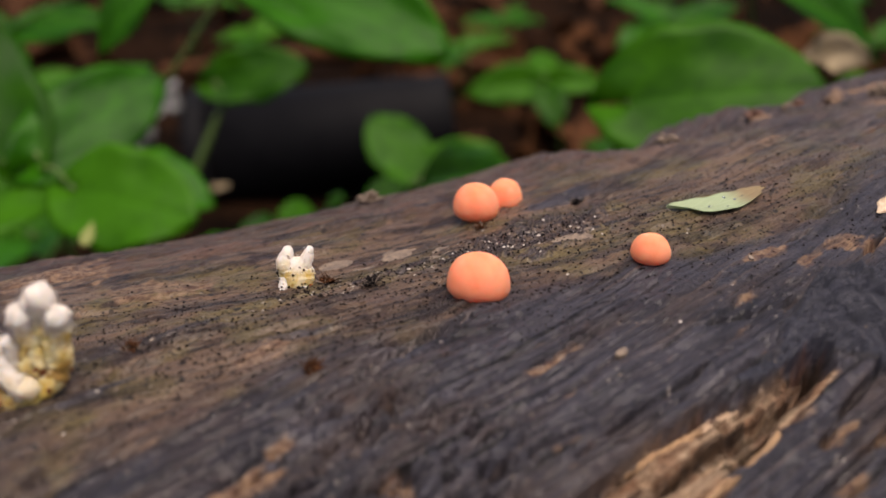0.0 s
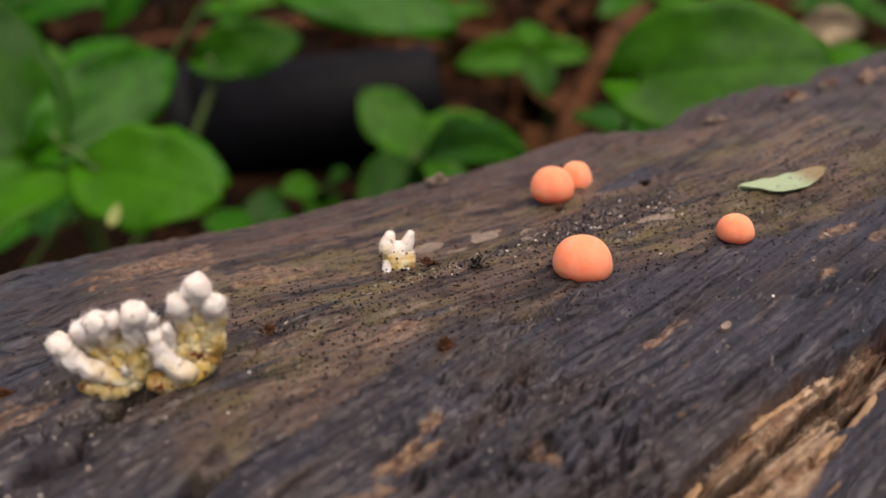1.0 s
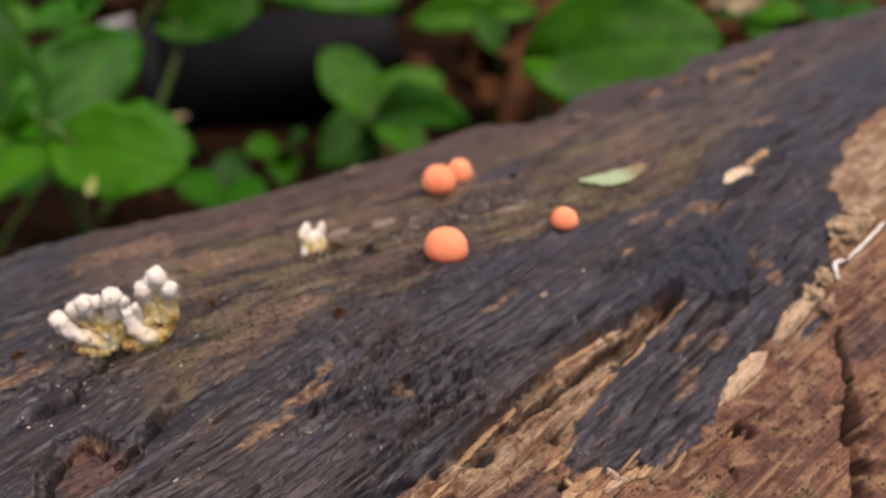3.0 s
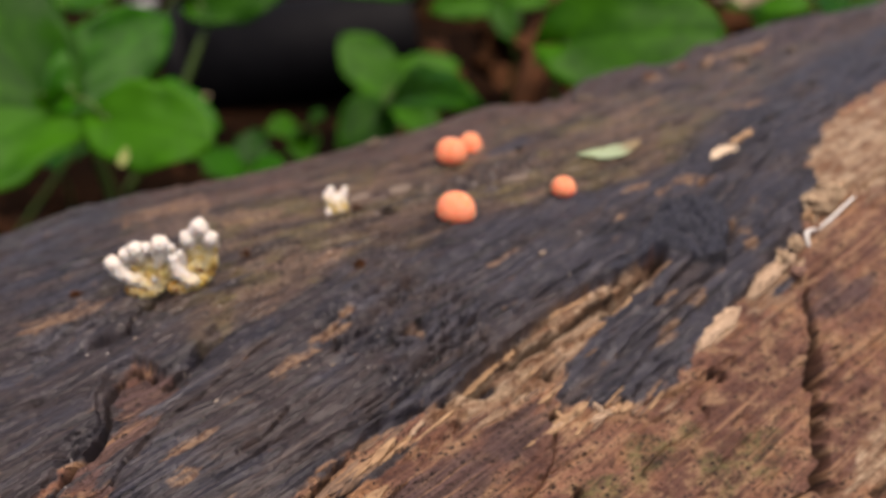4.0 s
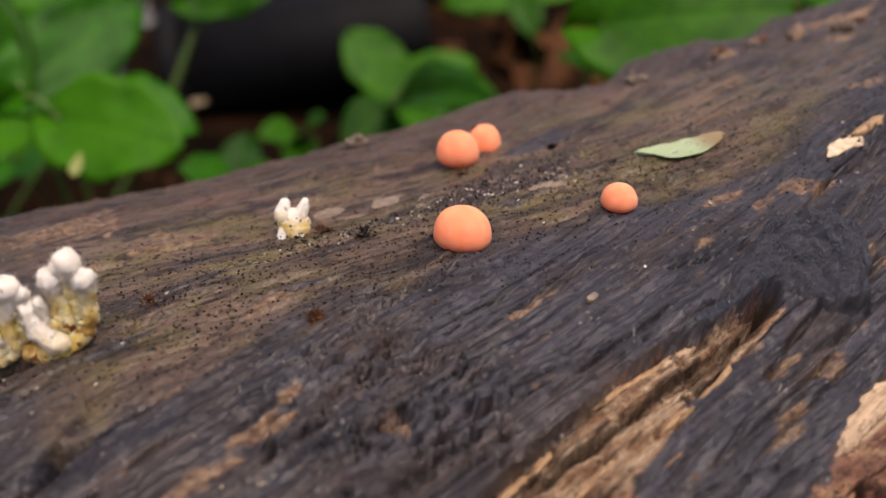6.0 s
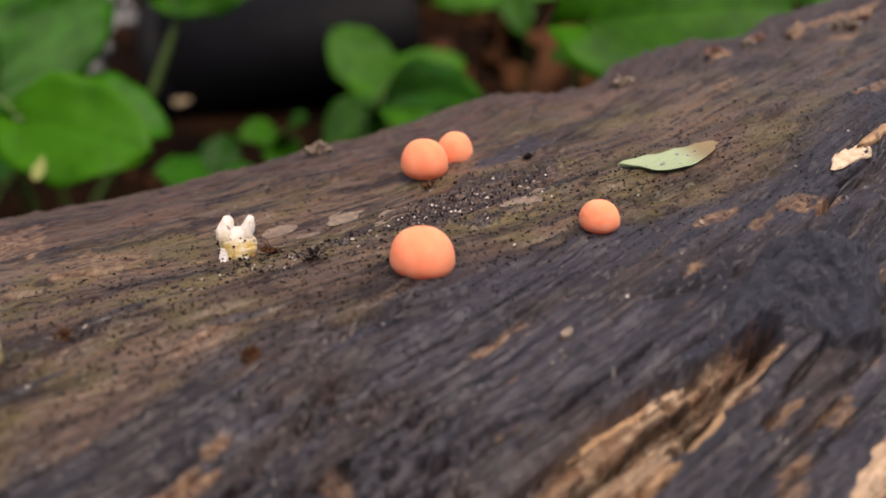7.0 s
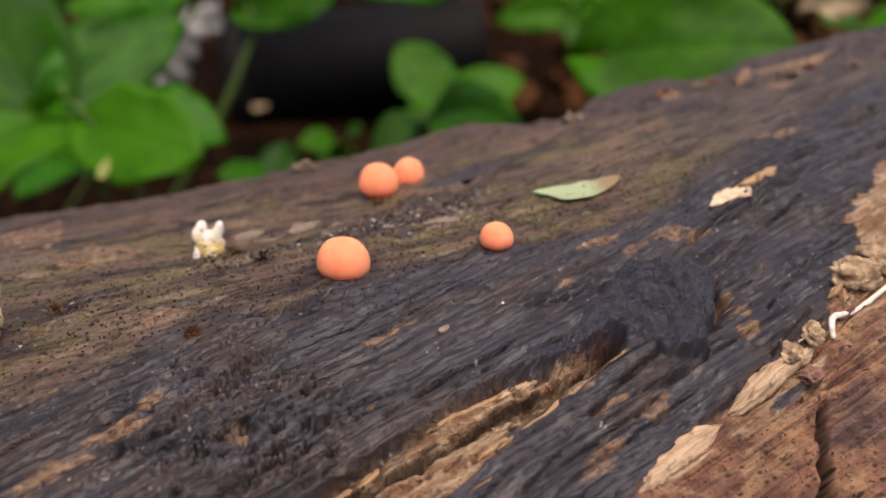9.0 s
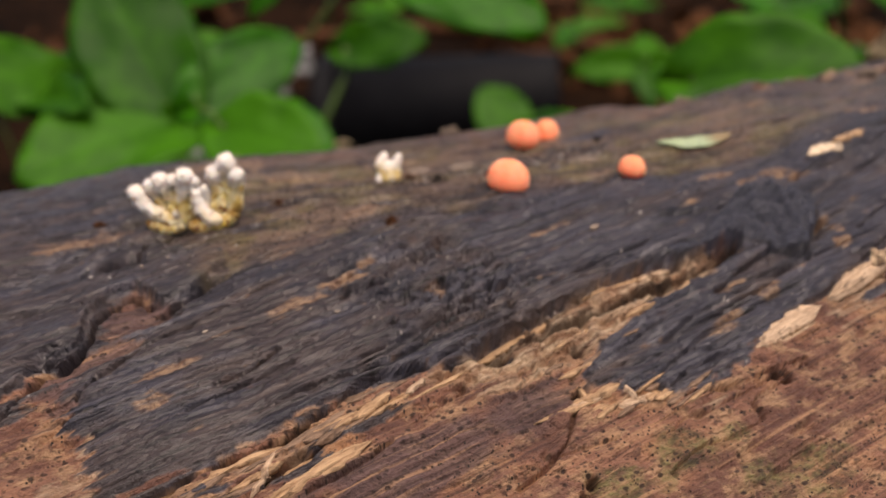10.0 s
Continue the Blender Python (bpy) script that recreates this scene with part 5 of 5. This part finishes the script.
fallen, leaf_top = pressed_leaf()
for i, j, size in ((14, 8, 0.00042), (22, 4, 0.00030), (25, 7, 0.00024), (19, 11, 0.00020), (29, 6, 0.00022)):
    water_drop(leaf_top[i, j] + UPWARD * 0.0001, size, "clear water drop lying on the pale leaf")
for at, size in (((-0.0672, 0.1135, 0.1915), 0.0006), ((-0.0655, 0.1140, 0.1945), 0.0005), ((-0.0605, 0.1140, 0.1965), 0.00045)):
    water_drop(at, size, "clear water drop hanging between the fungus fingers")

# ======== black pot lying on its side ========
def turned(prof, sides=56):
    """A body turned round its z axis from (radius, height) pairs."""
    bm = bmesh.new()
    rings = [[bm.verts.new((r * math.cos(q), r * math.sin(q), z)) for q in np.linspace(0, 2 * math.pi, sides, endpoint=False)] for r, z in prof]
    for p, q in zip(rings, rings[1:]):
        for i in range(sides):
            j = (i + 1) % sides
            bm.faces.new((p[i], p[j], q[j], q[i]))
    return bm, rings


def lying_pot():
    pot = new("plant_pot")
    body, rings = turned([(0.040, 0.006), (0.040, 0.0), (0.044, 0.0), (0.046, 0.004), (0.059, 0.235), (0.056, 0.235), (0.043, 0.008)])
    body.faces.new(rings[-1])
    body.faces.new(rings[0][::-1])
    part("body", body, BLACK, pot)
    rim, rings = turned([(0.0595, 0.226), (0.063, 0.226), (0.065, 0.229), (0.065, 0.243), (0.063, 0.246), (0.0565, 0.246), (0.0562, 0.236)])
    part("rim", rim, BLACK, pot)
    pot.matrix_world = pose(0.018, 0.905, -0.006, 0, -97, 4)
    tagged(pot, "black plastic plant pot lying on its side", "pot")


lying_pot()

# ======== litter ========
dead_meshes = [leaf_mesh("dead_leaf", DEAD, 0.2, 1.0, 0.3, 0.5 * q, 0.25, 11 + q, 0.006, 12, 7) for q in (-1, 0, 1)]
rust_meshes = [leaf_mesh("rusty_leaf", RUST, 0.2, 1.0, 0.3, 0.5 * q, 0.25, 17 + q, 0.006, 12, 7) for q in (-1, 1)]
rng = random.Random(5)
for n in range(150):
    x, y = rng.uniform(-0.8, 0.95), rng.uniform(0.36, 2.2)
    if (-0.28 < x < 0.06 and 0.8 < y < 1.0) or y - 0.157 - 0.41 * x < 0.2:
        continue
    ob = new("dead_leaf", rng.choice(dead_meshes))
    size = rng.uniform(0.05, 0.12)
    ob.matrix_world = pose(x, y, float(ground_z(x, y)) + 0.008, rng.uniform(-28, 28), rng.uniform(-28, 28), rng.uniform(0, 360)) @ Matrix.Diagonal((size * rng.uniform(0.4, 0.65), size, size, 1))
    tagged(ob, "dry brown fallen leaf on the soil", "leaf", "leaf litter")


for n in range(150):
    x, y = rng.uniform(-0.05, 0.62), rng.uniform(0.5, 1.5)
    if (x < 0.06 and 0.8 < y < 1.0) or y - 0.157 - 0.41 * x < 0.2:
        continue
    ob = new("dead_leaf", rng.choice(rust_meshes))
    size = rng.uniform(0.05, 0.11)
    ob.matrix_world = pose(x, y, float(ground_z(x, y)) + 0.012, rng.uniform(-35, 35), rng.uniform(-35, 35), rng.uniform(0, 360)) @ Matrix.Diagonal((size * rng.uniform(0.4, 0.65), size, size, 1))
    tagged(ob, "rusty orange-brown fallen leaf on the soil", "leaf", "leaf litter")


def twig(name, pts, radii, material, label, lumps=0.3, seed=0, category="twig"):
    ob = mesh_ob(name, *tube_data(pts, radii, 40, 9, lumps, seed)[:2], material)
    return tagged(ob, label, category)


twig("lichen_twig", [(-0.238, 0.87, 0.036), (-0.264, 0.86, 0.010), (-0.299, 0.855, -0.017), (-0.328, 0.85, -0.036), (-0.37, 0.84, -0.11)], [0.010, 0.017, 0.019, 0.016, 0.008], TWIG, "crooked twig crusted with pale grey lichen", 1.1, 3)
pale = new("dead_leaf", leaf_mesh("pale_dead_leaf", STRAW, 0.2, 1.0, 0.3, 0.3, 0.2, 31, 0.01, 12, 7))
pale.matrix_world = leaf_pose((-0.213, 0.838, -0.040), (-0.180, 0.838, -0.040), 0.024, (0, -0.6, 0.8))
tagged(pale, "small straw-coloured dead leaf beside the pot", "leaf")
pale = new("dead_leaf", leaf_mesh("pale_dead_leaf", STRAW, 0.2, 1.0, 0.4, 0.3, 0.3, 33, 0.01, 12, 7))
pale.matrix_world = leaf_pose((0.185, 0.485, 0.142), (0.215, 0.478, 0.156), 0.018, (0, -0.6, 0.8))
tagged(pale, "curled pale dead leaf caught among the plants", "leaf")
twig("fallen_stick", [(0.21, 0.90, 0.07), (0.160, 0.80, 0.060), (0.118, 0.75, 0.0), (0.09, 0.70, -0.085)], [0.008, 0.013, 0.013, 0.008], BROWN_TWIG, "reddish brown stick leaning over the litter", 0.3, 4)
twig("fallen_stick", [(-0.35, 1.25, -0.04), (-0.10, 1.18, 0.0), (0.12, 1.20, -0.035)], [0.010, 0.012, 0.008], BROWN_TWIG, "brown stick lying in the litter", 0.3, 6)

# seedlings further back
rng = random.Random(9)
spots = [(-0.36, 0.78), (-0.33, 0.98), (-0.20, 1.12), (0.02, 1.16), (0.24, 1.02), (0.36, 1.06), (0.46, 0.88), (-0.46, 0.70), (0.10, 1.36), (-0.10, 1.42), (0.30, 1.32), (-0.34, 1.36), (0.52, 1.2), (0.20, 0.70), (-0.28, 0.66), (0.40, 0.72)]
for x, y in spots:
    tall = rng.uniform(0.06, 0.13)
    node = (x + rng.uniform(-0.02, 0.02), y - 0.02, float(ground_z(x, y)) + tall)
    leaves = []
    turn = rng.uniform(0, 6)
    for k in range(rng.randint(3, 6)):
        q = turn + k * 2.4
        ln = rng.uniform(0.045, 0.085)
        b = (node[0] + 0.004 * math.cos(q), node[1] + 0.004 * math.sin(q), node[2])
        leaves.append((rng.choice([YOUNG, OVAL, BROAD]), b, (node[0] + ln * math.cos(q), node[1] + ln * math.sin(q), node[2] + rng.uniform(-0.02, 0.025)), ln * rng.uniform(0.5, 0.7), (0, -0.3, 0.95)))
    plant("seedling", (x, y), node, leaves, "green seedling growing out of the leaf litter", 0.0014)


# ======== small things on the log ========
def scatter(name, spots_mm, sizes, material, label, category, seed, tall=0.8, thing=True):
    """Many tiny angular crumbs as one body of stuff, each sunk a little into the wood."""
    r = np.random.default_rng(seed)
    s_, w_ = np.array(spots_mm, float).T / 1000
    at = skin(s_, w_)
    verts, faces = [], []
    for p, size, th in zip(at, sizes, w_ / RADIUS):
        out = np.sin(th) * ACROSS + np.cos(th) * UPWARD
        q = r.uniform(0, 6.28)
        x = math.cos(q) * ALONG + math.sin(q) * np.cross(out, ALONG)
        y = np.cross(out, x)
        lx, ly, lz = size * r.uniform(0.7, 1.5), size * r.uniform(0.5, 1.0), size * tall * r.uniform(0.6, 1.3)
        k = len(verts)
        verts += [p - x * lx, p + x * lx * 0.9, p - y * ly, p + y * ly * 1.1, p + out * lz + x * lx * 0.2, p - out * lz * 0.6]
        faces += [(k + a, k + b, k + c) for a, b, c in ((0, 2, 4), (2, 1, 4), (1, 3, 4), (3, 0, 4), (2, 0, 5), (1, 2, 5), (3, 1, 5), (0, 3, 5))]
    ob = mesh_ob(name, verts, faces, material, smooth_faces=False)
    return tagged(ob, label, category, kind="stuff")


def cloud(n, boxes, seed):
    r = np.random.default_rng(seed)
    out = []
    for share, s0, w0, ds, dw in boxes:
        out += [(s0 + ds * a, w0 + dw * b) for a, b in r.normal(0, 1, (int(n * share), 2))]
    return out


r0 = np.random.default_rng(2)
pepper = cloud(7200, [(0.35, 0, -4, 40, 9), (0.3, -48, 2, 26, 11), (0.2, 50, -8, 26, 12), (0.15, -20, -18, 30, 6), (0.1, -90, -5, 22, 14)], 3)
scatter("dark_specks", pepper, 0.00008 + 0.00027 * r0.random(len(pepper)) ** 2.2, CRUMB, "black specks peppered over the bare wood", "specks", 5)
earth_spots = cloud(1300, [(0.6, 4, 6, 9, 4.5), (0.25, -26, 4, 8, 1.8), (0.15, 14, 15, 6, 5), (0.1, -34, 9, 3.2, 1.6)], 6)
scatter("soil_crumbs", earth_spots, 0.00006 + 0.00036 * r0.random(len(earth_spots)) ** 4, CRUMB, "crumbs of black soil on the log", "soil", 7, 1.1)
# grit by the soil; the wide outer clouds imitate wet glints on the bark
grit_and_glint_spots = cloud(700, [(0.5, 4, 5, 11, 5), (0.3, -28, 3, 9, 2), (0.2, -20, -45, 45, 14), (0.4, -70, -22, 24, 12), (0.3, 30, -40, 40, 12)], 8)
scatter("pale_grit", grit_and_glint_spots, 0.00006 + 0.00026 * r0.random(len(grit_and_glint_spots)) ** 3, DUST, "pale grit among the soil crumbs, some standing in for wet glints", "grit", 9)
white_spots = cloud(420, [(0.55, 5, 6, 9, 4), (0.2, -27, 4, 9, 2), (0.15, -90, -14, 12, 8), (0.04, 10, -30, 40, 14)], 18)
scatter("pale_crumbs", white_spots, 0.00008 + 0.00030 * r0.random(len(white_spots)) ** 3, WHITE_GRIT, "tiny whitish crumbs among the black soil", "grit", 19)
red_spots = [(a, b) for a, b in np.random.default_rng(12).uniform((-20, -130), (75, -74), (1500, 2)) if b < -80 + 0.35 * (a - 10)]
scatter("dark_specks", red_spots, 0.00006 + 0.00022 * r0.random(len(red_spots)) ** 3, CRUMB, "black specks on the red-brown wood", "specks", 13, 0.5)


def clump(name, s0, w0, size, material, label, category, seed, ragged=1.0):
    """A ragged lump of earth or rotten bark, sunk a little into the wood."""
    bm = bmesh.new()
    bmesh.ops.create_icosphere(bm, subdivisions=4, radius=1.0)
    for v in bm.verts:
        q = v.co.copy()
        k = 0.8 + (0.25 + 0.3 * min(ragged, 1)) * noise.noise(q * 1.3 + Vector((seed * 7.1, 0, 0))) + 0.14 * noise.noise(q * 8.0) + ragged * 0.5 * noise.noise(q * 3.1 + Vector((0, seed * 3.3, 0))) + ragged * 0.35 * noise.noise(q * 7.0 + Vector((0, 0, seed)))
        v.co = Vector((q.x * 1.25, q.y, q.z * 0.75 + 0.25)) * size * max(k, 0.15)
    me = bpy.data.meshes.new(name)
    bm.to_mesh(me)
    bm.free()
    me.materials.append(material)
    me.polygons.foreach_set("use_smooth", np.full(len(me.polygons), ragged < 1))
    ob = new(name, me)
    ob.matrix_world = on_log(s0, w0) @ pose(0, 0, 0, 0, 0, seed * 77)
    return tagged(ob, label, category)



def tuft(s0, w0, size, material, label, seed, pale_share=0.3, count=46):
    """A frayed crumb of dirt with short bristles standing out of it."""
    ob = clump("soil_crumb", s0, w0, size * 0.62, material, label, "soil crumb", seed)
    r = random.Random(seed)
    sets = {"bristles": ([], []), "pale_bristles": ([], [])}
    for k in range(count):
        verts, faces = sets["pale_bristles" if r.random() < pale_share else "bristles"]
        q, tip = r.uniform(0, 6.28), r.uniform(0.15, 1.0)
        out = Vector((math.cos(q) * (1.1 - tip * 0.7), math.sin(q) * (1.1 - tip * 0.7), tip)).normalized()
        root = Vector((r.uniform(-0.5, 0.5), r.uniform(-0.5, 0.5), 0.0)) * size
        side = out.orthogonal().normalized() * size * 0.06
        bend = Vector((r.uniform(-0.3, 0.3), r.uniform(-0.3, 0.3), -0.1)) * size
        long = size * r.uniform(0.7, 1.5)
        n = len(verts)
        third = out.cross(side)
        for at, fat in ((root, 1.0), (root + out * long * 0.55, 0.7), (root + out * long + bend, 0.15)):
            verts += [at + side * fat, at - side * fat * 0.5 + third * fat * 0.8, at - side * fat * 0.5 - third * fat * 0.8]
        for a in (0, 3):
            faces += [(n + a + i, n + a + (i + 1) % 3, n + a + 3 + (i + 1) % 3, n + a + 3 + i) for i in range(3)]
        faces.append((n + 6, n + 7, n + 8))
    mesh_ob("bristles", *sets["bristles"], material, ob, smooth_faces=False)
    mesh_ob("pale_bristles", *sets["pale_bristles"], DUST, ob, "pale frayed bristles", smooth_faces=False)


tuft(21.2, 18.5, 0.0013, CRUMB, "black soil crumb standing up from the log", 1, 0.1)
tuft(0.6, 18.6, 0.0017, BROWN_TWIG, "dark bristly tuft stuck to the foot of an orange ball", 2, 0.3)
tuft(-27.4, 0.5, 0.0018, CRUMB, "grey-brown frayed tuft beside the small fungus", 3, 0.6)
tuft(-31.8, 11.5, 0.0016, BROWN_TWIG, "brown crumb at the foot of the small fungus", 4, 0.3)
tuft(-43.4, -20.5, 0.0017, BROWN_TWIG, "dark bristly tuft of dirt on the bare wood", 5, 0.15)
tuft(-66.0, -3.2, 0.0016, BROWN_TWIG, "reddish crumb near the fungus cluster", 6, 0.2)
clump("soil_crumb", -105, 2, 0.0012, BROWN_TWIG, "brown crumb on the far end of the bark", "soil crumb", 7)
for k, (a, b) in enumerate([(58, 40), (88, 46), (96, 44), (118, 36), (128, 40), (136, 32), (-8, 60), (104, 50)]):
    clump("bark_crumb", a, b, 0.0017 if k % 3 else 0.0026, (FILM, BARK_RED, FILM)[k % 3], "crumb of rotten bark on the crest of the log", "bark crumb", 20 + k)


def flake(name, s0, w0, long, wide, turn, thick, material, label, category, seed, curl=0.1):
    """A thin uneven flake lying on the log (millimetres)."""
    n, r = 22, np.random.default_rng(seed)
    ang = np.linspace(0, 2 * math.pi, n, endpoint=False)
    rad = r.normal(0, 1, n)
    rad = 1 + 0.055 * (rad + 1.6 * np.roll(rad, 1) + 1.6 * np.roll(rad, 2) + np.roll(rad, 3))
    c, q = math.cos(radians(turn)), math.sin(radians(turn))
    rows = []
    for lift, k in ((0.0, 1.0), (thick, 0.92), (thick * 1.15, 0.5)):
        x, y = np.cos(ang) * rad * long / 2 * k, np.sin(ang) * rad * wide / 2 * k
        s_, w_ = (s0 + x * c - y * q) / 1000, (w0 + x * q + y * c) / 1000
        floor_h = relief(s_, w_)[0]
        rows.append(skin(s_, w_, 0.5 * floor_h + 0.5 * floor_h.mean() + (lift + curl * (x / long) ** 2 * 4) / 1000))
    verts = np.vstack(rows + [rows[2].mean(0)[None]])
    faces = []
    for a in (0, n):
        faces += [(a + i, a + (i + 1) % n, a + n + (i + 1) % n, a + n + i) for i in range(n)]
    faces += [(2 * n + i, 2 * n + (i + 1) % n, 3 * n) for i in range(n)] + [tuple(range(n))[::-1]]
    ob = mesh_ob(name, verts, faces, material, smooth_faces=False)
    return tagged(ob, label, category)


flake("wood_chip", 64.2, -19.3, 12.0, 3.6, 10, 0.18, CHIP, "pale cream wood chip lying on the bark", "wood chip", 77, 0.2)
strip = sliver((66.4, -18.4), (77.0, -16.0), 1.9, 0.5, 46, TORN_TAN, 0.15, chip="wood_chip")
tagged(strip, "thin tan wood sliver beside a chip", "wood chip")
clump("wood_chip", 72.6, -46.8, 0.0044, CRUMBLE, "thick crumbling pale lump of torn wood", "wood chip", 35, 0.34)
clump("wood_chip", 79.5, -44.4, 0.0034, CRUMBLE, "crumbling tan lump of torn wood", "wood chip", 37, 0.4)
clump("wood_chip", 69.0, -49.4, 0.0022, CRUMBLE, "small crumbling pale lump of torn wood", "wood chip", 38, 0.4)
clump("wood_chip", 57.0, -56.6, 0.0022, CRUMBLE, "knobbly tan lump at the end of a torn strip", "wood chip", 43, 0.34)
clump("wood_chip", 51.6, -58.4, 0.0020, CRUMBLE, "small crumbling pale lump of torn wood", "wood chip", 45, 0.34)
clump("wood_chip", 53.6, -62.6, 0.0021, BARK_RED, "small rotten brown lump beside torn wood", "wood chip", 47, 0.4)
for k, (a, b, c, e) in enumerate([(65, -50, 74, -45.6), (72, -49, 83, -44), (67, -52, 71, -46), (76, -47, 88, -41.5)]):
    tagged(sliver((a, b), (c, e), 1.4 - 0.15 * k, 1.6, 140 + k, TORN_TAN, 0.4, n=30, k=9, chip="wood_chip"), "frayed tan sliver standing off torn wood", "wood chip")
for k, (a, b, l, w_, q) in enumerate([(-28, 21, 6.5, 5.0, 20), (-16, 20, 8.0, 5.0, 10), (-24, 15, 4.5, 3.5, -10), (-12, 8.0, 5.0, 2.5, 15), (8.5, -2.5, 7.0, 3.0, -15), (-10, 13, 4, 2.4, 30), (13, 0, 4.0, 2.4, 25)]):
    flake("bark_film", a, b, l, w_, q, 0.07, FILM, "thin tan film of bark lying flat on the wood", "bark film", 40 + k, 0.05)
flake("white_speck", -2.3, -35.5, 2.2, 1.3, 30, 0.6, FILM, "small grey crumb on dark bark", "speck", 60)
for k, (a, b) in enumerate([(-47, 2), (-63, -3), (30, -23), (-96, -22), (-60, -47), (-85, -47)]):
    flake("white_speck", a, b, 1.1, 0.7, 40 * k, 0.3, DUST, "tiny pale speck on dark bark", "speck", 61 + k)


def over_log(pts):
    return [skin(a / 1000, b / 1000) + (math.sin(b / 1000 / RADIUS) * ACROSS + math.cos(b / 1000 / RADIUS) * UPWARD) * c / 1000 for a, b, c in pts]


twig("rootlet", over_log([(61.2, -57.2, 0.2), (61.8, -55.4, 0.8), (64, -53.6, 1.0), (70, -52.5, 1.2), (78, -50.5, 1.4), (84, -48.2, 0.6)]), [0.0005, 0.00055, 0.00058, 0.00055, 0.00045, 0.0003], ROOT, "bent white rootlet lying across the torn bark", 0.15, 8, "rootlet")
